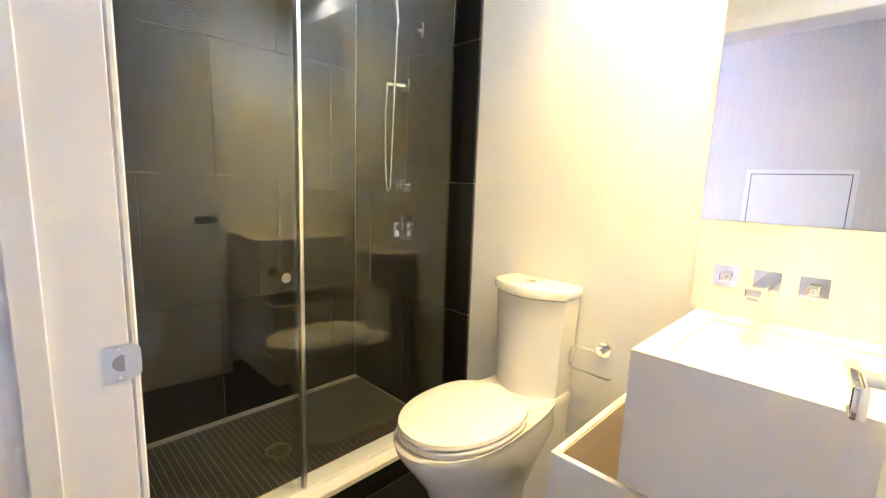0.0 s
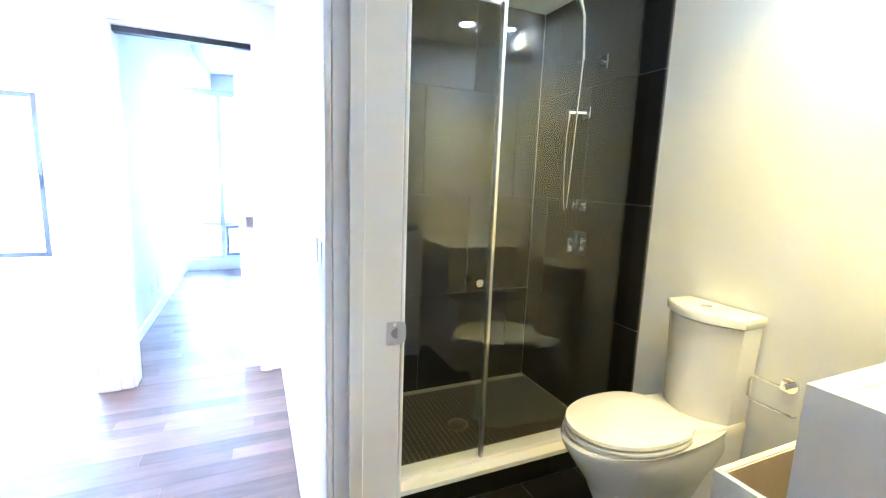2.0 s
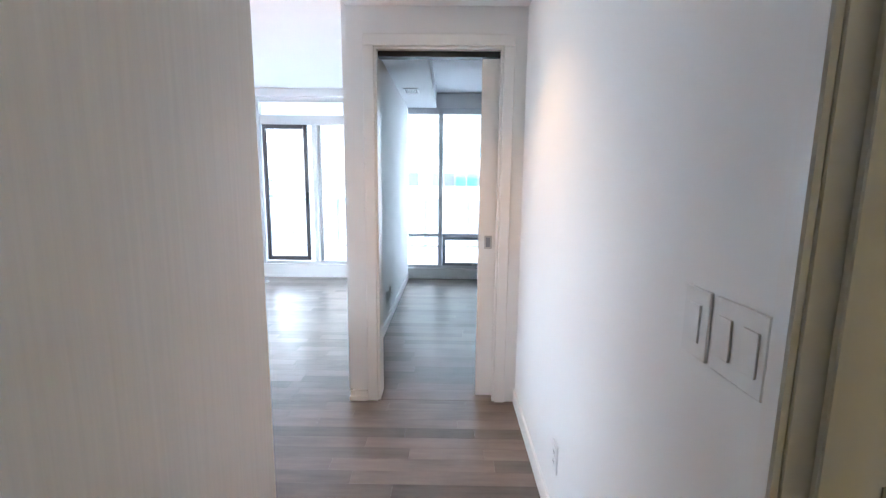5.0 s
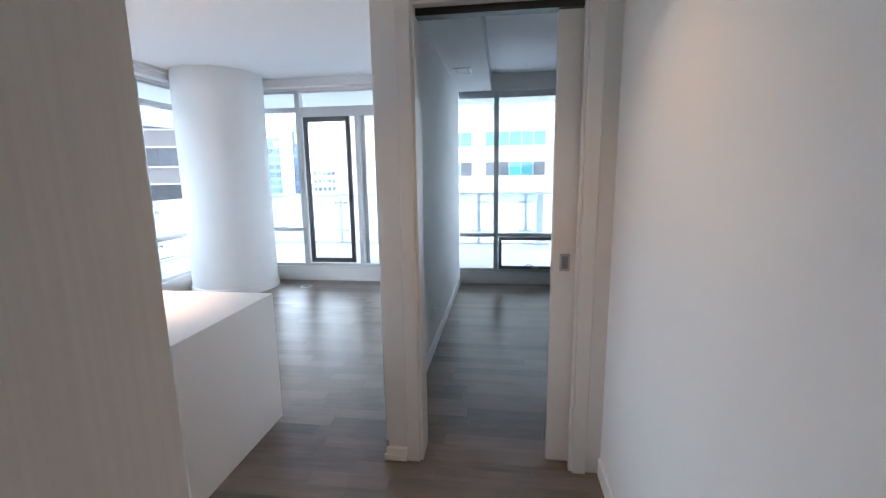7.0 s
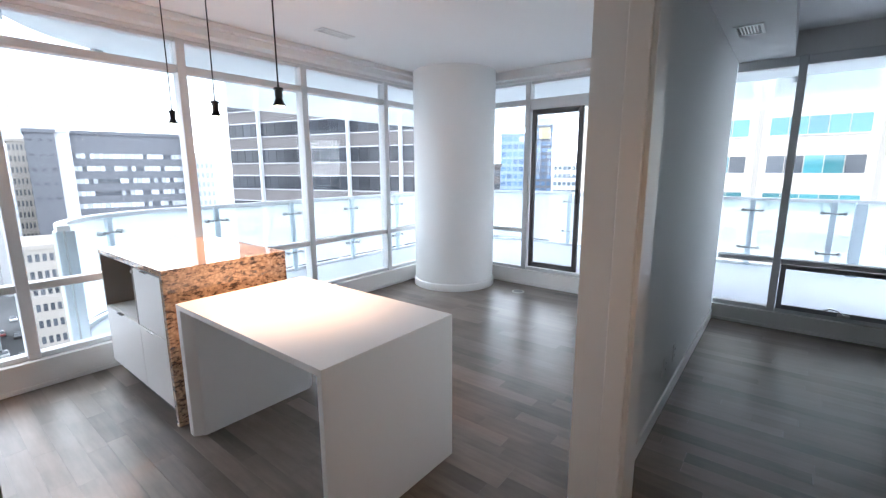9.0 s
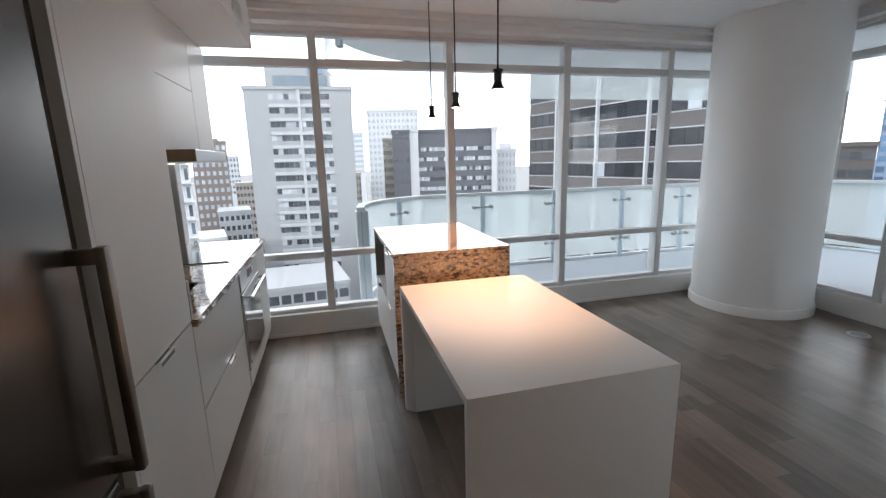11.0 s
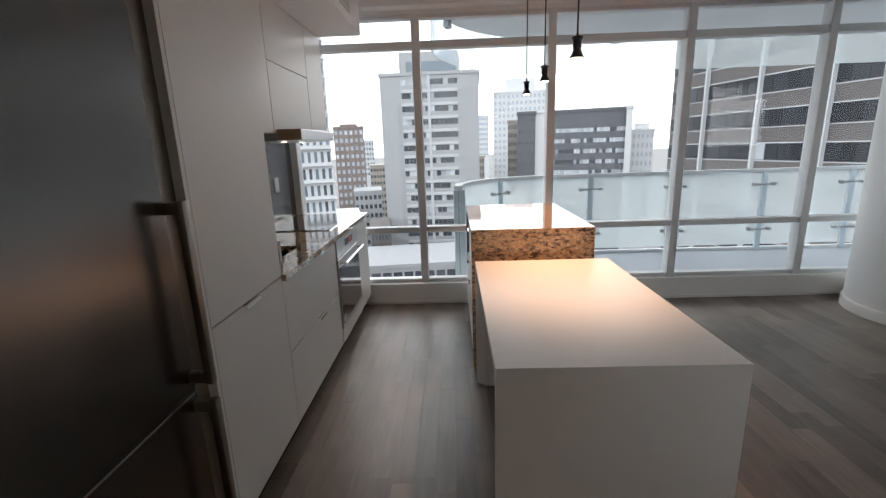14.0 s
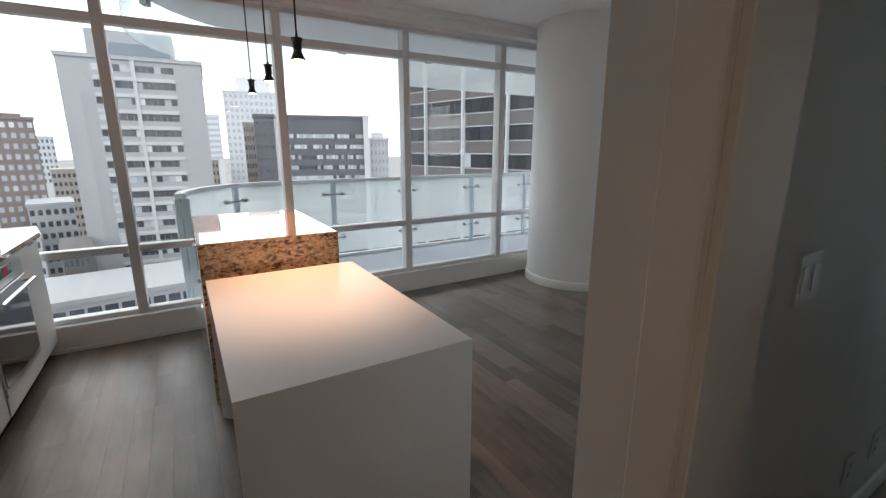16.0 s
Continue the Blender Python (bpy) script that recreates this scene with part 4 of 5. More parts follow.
def ring(cx, cy, w, back, front, z, n=40, sq=2.6):
    """A rounded outline, blunt to the back (+y) and round to the front (-y)."""
    pts = []
    for k in range(n):
        a = 6.2832 * k / n
        c, s = math.cos(a), math.sin(a)
        e = sq if s > 0 else 2.1
        x = w * math.copysign(abs(c) ** (2 / e), c)
        y = (back if s > 0 else front) * math.copysign(abs(s) ** (2 / e), s)
        pts.append((cx + x, cy + y, z))
    return pts


bm = bmesh.new()
SC = TB - 0.435
loft(bm, [ring(TC, SC + 0.10, 0.115, 0.36, 0.22, 0.000), ring(TC, SC + 0.10, 0.11, 0.36, 0.21, 0.067), ring(TC, SC + 0.10, 0.115, 0.36, 0.21, 0.179), ring(TC, SC + 0.07, 0.14, 0.39, 0.235, 0.291),
          ring(TC, SC + 0.02, 0.172, 0.44, 0.25, 0.381), ring(TC, SC, 0.172, 0.46, 0.265, 0.437), ring(TC, SC, 0.174, 0.46, 0.27, 0.459), ring(TC, SC, 0.178, 0.45, 0.262, 0.468)])
loft(bm, [[(TC + sx * w, TB - d, z) for sx, d in ((-1, 0.0), (-1, 0.17), (-0.86, 0.235), (0.86, 0.235), (1, 0.17), (1, 0.0))] for w, z in ((0.132, 0.0), (0.132, 0.12), (0.136, 0.30), (0.142, 0.44), (0.142, 0.470), (0.137, 0.478))])
part("bowl", bm, CERAMIC, toilet, smooth=True)
bm = bmesh.new()
loft(bm, [ring(TC, SC, 0.174, 0.20, 0.25, 0.469), ring(TC, SC, 0.178, 0.205, 0.255, 0.475), ring(TC, SC, 0.178, 0.205, 0.255, 0.486), ring(TC, SC, 0.174, 0.20, 0.25, 0.491)])
part("seat", bm, CERAMIC, toilet, smooth=True)
bm = bmesh.new()
loft(bm, [ring(TC, SC, 0.174, 0.20, 0.25, 0.494), ring(TC, SC, 0.177, 0.205, 0.254, 0.500), ring(TC, SC, 0.174, 0.202, 0.250, 0.511), ring(TC, SC, 0.15, 0.17, 0.21, 0.520), ring(TC, SC, 0.05, 0.06, 0.08, 0.522)])
part("lid", bm, CERAMIC, toilet, smooth=True)


def tank_ring(w, d, z, bulge=0.075, n=16):
    d -= 0.075
    front = [(TC + w * (2 * i / n - 1), TB - d - bulge * (1 - (2 * i / n - 1) ** 2), z) for i in range(n + 1)]
    return front + [(TC + w, TB, z), (TC - w, TB, z)]


bm = bmesh.new()
loft(bm, [tank_ring(0.136, 0.176, 0.478), tank_ring(0.139, 0.178, 0.56), tank_ring(0.143, 0.179, 0.70), tank_ring(0.149, 0.18, 0.845)])
part("tank", bm, CERAMIC, toilet, smooth=True)
bm = bmesh.new()
loft(bm, [tank_ring(0.153, 0.184, 0.848), tank_ring(0.157, 0.19, 0.853), tank_ring(0.157, 0.19, 0.880), tank_ring(0.153, 0.186, 0.886), tank_ring(0.12, 0.15, 0.889)])
part("tank_lid", bm, CERAMIC, toilet, smooth=True)
bm = bmesh.new()
rod(bm, (TC, TB - 0.10, 0.888), (TC, TB - 0.10, 0.894), 0.021, n=28)
part("flush_button", bm, CHROME, toilet, "chrome dual flush button", True)

# shower: curb, glass, fittings
CURB_X0, CURB_X1, GX = -2.465, -2.315, -2.38
setting("shower_curb", [(CURB_X0, CURB_X1, BW, BATH_Y, 0.095, 0.118)], SOLID, "cream stone shower curb cap", "curb", 0.002)
setting("shower_curb_core", [(CURB_X0 + 0.005, CURB_X1 - 0.014, BW, BATH_Y, -0.01, 0.095)], GROUT, "grout bed of the shower curb", "curb")
enc = thing("shower_enclosure", "frameless clear glass shower screen and door with chrome knob", "shower screen")
DY = 0.715
for nm, y0, y1, x in (("fixed_pane", DY - 0.03, BATH_Y - 0.01, GX + 0.004), ("glass_door", BW + 0.01, DY, GX - 0.010)):
    p = boxes(nm, [(x - 0.004, x + 0.004, y0, y1, 0.135, 2.20)], SHOWERGLASS, enc)
    p.visible_shadow = False
boxes("door_seal", [(GX - 0.016, GX + 0.010, DY - 0.008, DY + 0.006, 0.130, 2.20)], NICKEL, enc, "grey metal door edge profile", 0.002)
boxes("bottom_channel", [(GX - 0.018, GX + 0.012, BW, BATH_Y, 0.118, 0.135)], SOLID, enc, "pale bottom channel", 0.001)
boxes("wall_channel", [(GX - 0.006, GX + 0.012, BATH_Y - 0.014, BATH_Y, 0.135, 2.20)], CHROME, enc, "thin chrome wall channel")
bm = bmesh.new()
KY = DY - 0.075
rod(bm, (GX - 0.006, KY, 0.93), (GX + 0.03, KY, 0.93), 0.008, n=14)
rod(bm, (GX + 0.03, KY, 0.93), (GX + 0.048, KY, 0.93), 0.016, n=24)
part("knob", bm, CHROME, enc, "round chrome door knob", True)

SF = BATH_Y - 0.022
hs = thing("hand_shower", "chrome hand shower on a wall bracket with a hanging metal hose", "hand shower")
HX = -2.735
bm = bmesh.new()
box(bm, -2.69, -2.64, SF - 0.010, SF, 1.905, 1.975, 0.003)
rod(bm, (-2.665, SF - 0.01, 1.94), (-2.665, 1.345, 1.94), 0.009, n=14)
rod(bm, (-2.705, 1.342, 1.935), (-2.64, 1.342, 1.945), 0.014, n=16)
part("wall_bracket", bm, CHROME, hs, smooth=True)
bm = bmesh.new()
rod(bm, (-2.655, 1.332, 1.93), (-2.645, 1.305, 2.13), 0.010, 0.013, n=18)
rod(bm, (-2.645, 1.305, 2.13), (-2.640, 1.27, 2.19), 0.013, 0.022, n=18)
part("spray_head", bm, CHROME, hs, smooth=True)
bm = bmesh.new()
box(bm, -2.79, -2.73, SF - 0.012, SF, 1.675, 1.735, 0.003)
rod(bm, (-2.76, SF - 0.012, 1.705), (-2.80, 1.392, 1.705), 0.011, n=14)
rod(bm, (-2.80, 1.392, 1.713), (-2.802, 1.39, 1.66), 0.010, n=14)
part("hose_outlet", bm, CHROME, hs, smooth=True)
sag = [(-2.802, 1.39, 1.665), (-2.808, 1.388, 1.58), (-2.806, 1.386, 1.48), (-2.800, 1.384, 1.38), (-2.788, 1.38, 1.28), (-2.774, 1.376, 1.22), (-2.756, 1.37, 1.19), (-2.738, 1.366, 1.205),
       (-2.726, 1.362, 1.27), (-2.714, 1.356, 1.40), (-2.698, 1.35, 1.58), (-2.678, 1.342, 1.78), (-2.660, 1.334, 1.93)]
bm = bmesh.new()
tube(bm, sag, 0.0065, 10)
part("hose", bm, CHROME, hs, "flexible chrome hose", True)
for z, s, nm, lb in ((1.222, 0.026, "diverter_valve", "small square chrome shower diverter"), (1.01, 0.05, "shower_valve", "square chrome shower mixer with lever")):
    t = thing(nm, lb, "shower valve")
    boxes("wall_plate", [(HX - s, HX + s, SF - 0.006, SF, z - s * 1.3, z + s * 1.3)], CHROME, t, bevel=0.001)
    bm = bmesh.new()
    rod(bm, (HX, SF - 0.006, z), (HX, SF - 0.05, z), s * 0.38, n=20)
    box(bm, HX + s * 0.45, HX + s * 0.72, SF - 0.06, SF - 0.03, z - s * 0.5, z + s * 1.1, 0.002)
    box(bm, HX - s * 0.72, HX - s * 0.45, SF - 0.06, SF - 0.03, z - s * 1.0, z + s * 0.5, 0.002)
    box(bm, HX - s * 0.45, HX + s * 0.45, SF - 0.056, SF - 0.036, z - s * 0.2, z + s * 0.2, 0.002)
    part("lever", bm, CHROME, t, smooth=True)
drain = thing("shower_drain", "round brass-toned shower drain grate", "drain")
bm = bmesh.new()
rod(bm, (-2.763, 0.79, 0.044), (-2.763, 0.79, 0.058), 0.055, n=36)
part("rim", bm, BRASS, drain, smooth=True)
for i in range(-3, 4):
    for k in range(-3, 4):
        if i * i + k * k < 11:
            bm = bmesh.new()
            box(bm, -2.763 + i * 0.0125 - 0.004, -2.763 + i * 0.0125 + 0.004, 0.79 + k * 0.0125 - 0.004, 0.79 + k * 0.0125 + 0.004, 0.0575, 0.0588)
            part("slot", bm, BLACK, drain)
for px, py, pz in POTS + [HALL_POT]:
    t = thing("pot_light", "round recessed ceiling pot light, lit", "pot light", "ceiling pot lights")
    bm = bmesh.new()
    loft(bm, [[(px + r * math.cos(k * 6.2832 / 32), py + r * math.sin(k * 6.2832 / 32), pz + z) for k in range(32)] for r, z in ((0.058, 0.0), (0.058, -0.006), (0.045, -0.008), (0.042, -0.002))])
    part("trim_ring", bm, PLATE, t, smooth=True)
    bm = bmesh.new()
    rod(bm, (px, py, pz - 0.0035), (px, py, pz - 0.005), 0.041, n=32)
    part("lamp_face", bm, POTGLOW, t, "glowing lamp face")

# ---- balcony ----
def arc(cx, cy, r, a0, a1, n):
    return [(cx + r * math.cos(radians(a0 + (a1 - a0) * k / n)), cy + r * math.sin(radians(a0 + (a1 - a0) * k / n))) for k in range(n + 1)]


RAIL = arc(-4.50, -4.85, 1.13, 0, -90, 16) + arc(-9.0, -4.58, 1.40, -90, -180, 16) + [(-10.4, 3.5)]
inner = [(-3.37, -4.58), (-7.63, -4.58), (-7.63, 3.5)]
bm = bmesh.new()
prism(bm, RAIL[::-1] + inner, -0.22, 0.03)
tagged(part("balcony_floor", bm, SLAB), "pale grey concrete balcony slab with a rounded end", "balcony", kind="structure")
bm = bmesh.new()
UP = arc(-4.9, -4.95, 1.75, 0, -90, 12) + arc(-8.8, -4.75, 1.95, -90, -180, 12) + [(-10.75, 3.5)]
prism(bm, UP[::-1] + [(-3.15, -4.58), (-7.63, -4.58), (-7.63, 3.5)], 2.72, 2.95)
tagged(part("balcony_above", bm, SOFFIT), "white soffit of the balcony above with a rounded end", "balcony", kind="structure")


def strip(bm, path, z0, z1, t):
    """A thin upright sheet along a path in plan."""
    pts = [Vector((*p, 0)) for p in path]
    left, right = [], []
    for i, p in enumerate(pts):
        d = (pts[min(i + 1, len(pts) - 1)] - pts[max(i - 1, 0)]).normalized()
        nrm = Vector((-d.y, d.x, 0)) * t / 2
        left.append(p + nrm)
        right.append(p - nrm)
    prism(bm, [(p.x, p.y) for p in left + right[::-1]], z0, z1)


def walk_along(path, step):
    """Places at even steps along a path, with their headings."""
    out, carry = [], step / 2
    for a, b in zip(path, path[1:]):
        a, b = Vector(a), Vector(b)
        n = (b - a).length
        while carry < n:
            out.append((a + (b - a) * carry / n, (b - a).normalized()))
            carry += step
        carry -= n
    return out


rail = thing("balcony_railing", "curved glass balcony railing with steel posts and a pale cap rail", "railing")
bm = bmesh.new()
strip(bm, RAIL, 0.995, 1.035, 0.08)
part("cap_rail", bm, SOFFIT, rail, "pale curved cap rail")
posts = [(Vector(p), Vector(d)) for p, d in [((-3.86, -5.78), (-0.82, -0.57))] + [((x, -5.98), (-1, 0)) for x in (-5.0, -6.03, -7.09, -8.12)] + [((-9.62, -5.84), (-0.9, 0.44)), ((-10.4, -3.7), (0, 1)), ((-10.4, -2.75), (0, 1)), ((-10.4, -1.83), (0, 1)), ((-10.4, -0.92), (0, 1)), ((-10.4, -0.03), (0, 1)), ((-10.4, 0.9), (0, 1))]]
bm = bmesh.new()
strip(bm, RAIL, 0.02, 0.07, 0.05)
part("base_rail", bm, SOFFIT, rail)
bm = bmesh.new()
strip(bm, RAIL, 0.10, 0.995, 0.012)
g = part("glass_infill", bm, BALUSTRADE, rail, "faintly green frosted glass")
g.visible_shadow = False
for p, d in posts:
    n = Vector((-d.y, d.x))
    q = p + n * 0.03 if n.dot(Vector((-6, -1)) - p) > 0 else p - n * 0.03
    inward = (q - p).normalized()
    post = boxes("post", [(-0.014, 0.014, -0.03, 0.03, 0.03, 0.995)], EDGEGREEN, rail, "blue-grey steel post")
    post.location, post.rotation_euler = (*q, 0), (0, 0, math.atan2(inward.y, inward.x))
    for z in (0.30, 0.85):
        bm = bmesh.new()
        rod(bm, (0.03, -0.125, z), (0.03, 0.125, z), 0.008, n=10)
        for s in (-1, 1):
            rod(bm, (-0.03, s * 0.115, z), (0.045, s * 0.115, z), 0.021, n=14)
            rod(bm, (0.02, s * 0.055, z), (0.04, s * 0.055, z), 0.014, n=12)
        part("glass_clamp", bm, CLAMP, post, "steel glass clamp", True)
bm = bmesh.new()
box(bm, -3.44, -3.32, -4.98, -4.86, 0.03, 0.995, 0.01, 2)
part("end_post", bm, EDGEGREEN, rail, "square blue-grey end post")
boxes("end_post", [(-10.37, -10.29, 0.17, 0.29, 0.03, 0.995)], EDGEGREEN, rail, "square blue-grey end post", 0.006)
fascia = thing("hanging_screen", "frosted glass screen hanging below the balcony above", "glass screen")
bm = bmesh.new()
strip(bm, UP, 2.30, 2.86, 0.012)
g = part("screen_glass", bm, FASCIA, fascia)
g.visible_shadow = False
for p, d in walk_along(UP, 1.32):
    n = Vector((-d.y, d.x))
    n = n if n.dot(Vector((-6, -1)) - p) > 0 else -n
    c = boxes("screen_clamp", [(-0.02, 0.04, -0.05, 0.05, 2.64, 2.72)], DARKALU, fascia)
    c.location, c.rotation_euler = (*(p + n * 0.02), 0), (0, 0, math.atan2(n.y, n.x))

# ---- city ----
GROUND = -46.0
ASPHALT = material("asphalt", (0.075, 0.078, 0.082), 0.9, vary=0.3, vary_scale=0.05, bump=0.1)
ground = boxes("ground", [(-2500, 2500, -2500, 2500, GROUND - 0.5, GROUND)], material("city_ground", (0.20, 0.20, 0.20), 0.95, vary=0.5, vary_scale=0.03))
tagged(ground, "grey city ground far below", "ground", kind="structure")
WPANE = material("office_window", (0.10, 0.13, 0.16), 0.08, vary=0.3, vary_scale=0.2, per_object=0.9, coat=0.5)
TEAL = material("teal_window", (0.05, 0.17, 0.19), 0.06, vary=0.3, vary_scale=0.3, per_object=0.6, coat=0.6)
BLUEW = material("blue_window", (0.11, 0.18, 0.29), 0.08, vary=0.3, vary_scale=0.2, per_object=0.7)
DARKW = material("dark_window", (0.06, 0.068, 0.08), 0.12, vary=0.3, vary_scale=0.2, per_object=0.6, coat=0.1)
OFFICEW = material("bronze_office_window", (0.028, 0.031, 0.038), 0.15, vary=0.3, vary_scale=0.2, per_object=0.8, spec=0.3)
PALEW = material("pale_blind_window", (0.42, 0.45, 0.48), 0.3, vary=0.3, vary_scale=0.3, per_object=0.6)


def city(az, dist, at=(-3.3, -0.6)):
    return at[0] + dist * math.cos(radians(az)), at[1] + dist * math.sin(radians(az))


def building(name, label, az0, az1, dist, el_top, wall, pane, floor_h=3.6, bays=8, win=(0.8, 0.5), depth=18, turn=0.0, z_from=-30.0, roof_el=None, at=(-3.3, -0.6), skip=None, span=(0.0, 1.0), proud=0.0, group="", pale=0.0, ends=None, blank=0, z_top=None):
    """A tower whose near face fills the bearings az0..az1 as seen from the flat, with recessed window rows of separate windows."""
    mid = (az0 + az1) / 2
    width = 2 * dist * math.tan(radians(abs(az1 - az0) / 2)) / max(0.3, math.cos(radians(turn)))
    x, y = city(mid, dist, at)
    top = 1.45 + dist * math.tan(radians(el_top)) if z_top is None else z_top
    heading = mid - 90 + turn
    if ends:
        (xa, ya), (xb, yb) = (city(a, d, at) for a, d in ends)
        x, y, width, heading = (xa + xb) / 2, (ya + yb) / 2, math.hypot(xb - xa, yb - ya), math.degrees(math.atan2(yb - ya, xb - xa))
    b = thing(name, label, "building", group, (x, y, GROUND))
    b.rotation_euler = (0, 0, radians(heading))
    h = top - GROUND
    boxes("wall", [(-width / 2, width / 2, 0.0, depth, 0, h)], wall, b)
    boxes("roof", [(-width / 2 - 0.3, width / 2 + 0.3, -0.3, depth + 0.3, h, h + 0.9)], wall, b)
    if roof_el is not None:
        rh = dist * math.tan(radians(roof_el)) + 1.45 - GROUND
        boxes("roof_house", [(-width * 0.28, width * 0.3, depth * 0.25, depth * 0.8, h + 0.9, rh)], wall, b)
    bw = width * (span[1] - span[0]) / bays
    pw, ph = bw * win[0], floor_h * win[1]
    me = mesh_of("window", win_bm(pw, ph), pane)
    alt = mesh_of("window", win_bm(pw, ph), PALEW)
    r = random.Random(hash_of(name + label))
    z = h - floor_h * (1 + blank)
    while z > max(1.0, z_from - GROUND):
        for k in range(bays):
            if skip and k in skip:
                continue
            ob = new("window", alt if r.random() < pale else me)
            ob.parent = b
            ob.location = (-width / 2 + width * span[0] + bw * (k + 0.5), -0.02 - proud, z + floor_h * 0.5)
        z -= floor_h
    return b, width, h


def hash_of(s):
    return sum(ord(c) * (i + 3) for i, c in enumerate(s))


def win_bm(w, h):
    """A window: pane set in a shallow frame box."""
    bm = bmesh.new()
    box(bm, -w / 2, w / 2, -0.03, 0.4, -h / 2, h / 2)
    return bm


def stone(name, c, v=0.12):
    return material(name, c, 0.85, vary=v, vary_scale=0.15, bump=0.1, bump_scale=3)


BROWN = stone("brown_precast", (0.115, 0.105, 0.103))
GREYC = stone("grey_concrete", (0.34, 0.35, 0.36))
PALEC = stone("pale_stone", (0.50, 0.455, 0.395))
WHITEC = stone("white_precast", (0.55, 0.56, 0.575))
BRICKC = stone("brick_cladding", (0.20, 0.165, 0.15))
BEIGEC = stone("beige_cladding", (0.31, 0.285, 0.255))
# distance haze is painted into this pale bluish pane colour
FARW = stone("haze_tinted_windows", (0.36, 0.40, 0.45))
DARKC = stone("dark_cladding", (0.12, 0.125, 0.14))
BLUEC = stone("blue_cladding", (0.22, 0.28, 0.38))
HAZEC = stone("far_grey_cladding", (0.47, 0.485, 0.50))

# brown office slab across the street, with pale fins
b, w, h = building("office_building", "brown precast office building with dark window bands and pale fins", -115.6, -144, 46, 14, BROWN, OFFICEW, 3.6, 24, (0.95, 0.5), 7, z_from=-14, ends=((-115.6, 72), (-143.5, 49)), z_top=34.0, pale=0.02)
for k in range(6):
    f = -w / 2 + 6.4 + 7.6 * k
    if f < w / 2:
        boxes("fin", [(f - 0.13, f + 0.13, -0.55, 0.0, 0, h)], HAZEC, b, "pale vertical fin")
z = h - 0.95
while z > 26:
    boxes("ledge", [(-w / 2, w / 2, -0.12, 0.0, z, z + 0.12)], HAZEC, b, "thin pale ledge over the windows")
    boxes("ledge", [(-w / 2, w / 2, -0.10, 0.0, z - 1.92, z - 1.82)], HAZEC, b, "thin pale ledge under the windows")
    z -= 3.6
# grey concrete tower with one glazed strip
b, w, h = building("concrete_tower", "grey concrete tower with a central strip of ribbon windows", -81.0, -93.3, 132, 8.7, GREYC, DARKW, 3.7, 12, (0.94, 0.40), 26, turn=-6, z_from=-44, span=(0.22, 0.79), pale=0.3)
z = h - 3.7
while z > 8:
    boxes("spandrel", [(-w * 0.28, w * 0.29, -0.35, 0.0, z - 0.95, z - 0.1)], HAZEC, b, "pale concrete spandrel")
    z -= 3.7
boxes("centre_bay", [(-w * 0.29, w * 0.30, -0.2, 14, h, h + 6.2)], GREYC, b, "taller concrete centre bay")
boxes("bay_glazing", [(-w * 0.22, w * 0.28, -0.3, -0.2, h + 1.0, h + 3.6)], WPANE, b, "dark glazing of the top storey")
boxes("rib", [(-0.4, 0.4, -0.5, 0.0, 0, h)], HAZEC, b, "pale central rib")
boxes("blank_sign", [(3.0, 7.0, -0.6, -0.35, h + 4.0, h + 5.6)], BLUEW, b, "plain blue roof sign")
b, w, h = building("apartment_tower", "white apartment tower with stacked balconies", -62, -74.6, 80, 14.5, WHITEC, WPANE, 2.9, 16, (0.45, 0.62), 16, turn=0, z_from=-30)
z = h - 2.9
while z > 20:
    boxes("balcony_slab", [(-w / 2 - 0.8, w / 2 + 0.2, -0.7, 0.0, z - 0.07, z + 0.07)], WHITEC, b, "thin white balcony slab")
    z -= 2.9
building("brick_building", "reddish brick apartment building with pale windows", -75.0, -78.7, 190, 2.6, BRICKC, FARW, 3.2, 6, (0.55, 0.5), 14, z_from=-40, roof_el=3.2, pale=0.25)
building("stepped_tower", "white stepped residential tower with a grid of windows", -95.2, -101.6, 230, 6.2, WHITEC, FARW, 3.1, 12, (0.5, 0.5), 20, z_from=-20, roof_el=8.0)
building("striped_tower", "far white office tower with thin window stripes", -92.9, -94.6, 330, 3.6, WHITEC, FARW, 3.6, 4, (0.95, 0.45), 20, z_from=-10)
building("beige_building", "beige masonry building with small windows", -97.0, -98.4, 175, 2.7, BEIGEC, DARKW, 3.2, 5, (0.5, 0.5), 14, z_from=-40)
building("dark_office", "dark office block with rows of pale blinds", -101.4, -111.0, 150, 3.6, DARKC, DARKW, 3.3, 26, (0.9, 0.38), 24, z_from=-40, pale=0.68, blank=1.2)
b, w, h = building("pale_flank", "pale concrete flank wall of the dark office block", -100.3, -101.5, 149, 3.7, WHITEC, WHITEC, 200, 1, (0.01, 0.01), 4)
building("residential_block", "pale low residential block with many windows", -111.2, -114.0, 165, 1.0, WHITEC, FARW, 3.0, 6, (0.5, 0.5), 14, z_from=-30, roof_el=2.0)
building("street_block", "beige mid-rise block along the street", -92.6, -94.0, 210, -1.5, BEIGEC, DARKW, 3.2, 4, (0.5, 0.5), 20, z_from=-40)
# haze over the far slab comes only from its pale HAZEC colour
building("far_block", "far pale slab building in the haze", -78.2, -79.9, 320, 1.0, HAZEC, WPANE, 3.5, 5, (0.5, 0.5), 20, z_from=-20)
building("podium", "low grey podium building with a flat roof", -74.0, -91.5, 96, -15.5, GREYC, DARKW, 4.0, 12, (0.8, 0.5), 20, z_from=-45)
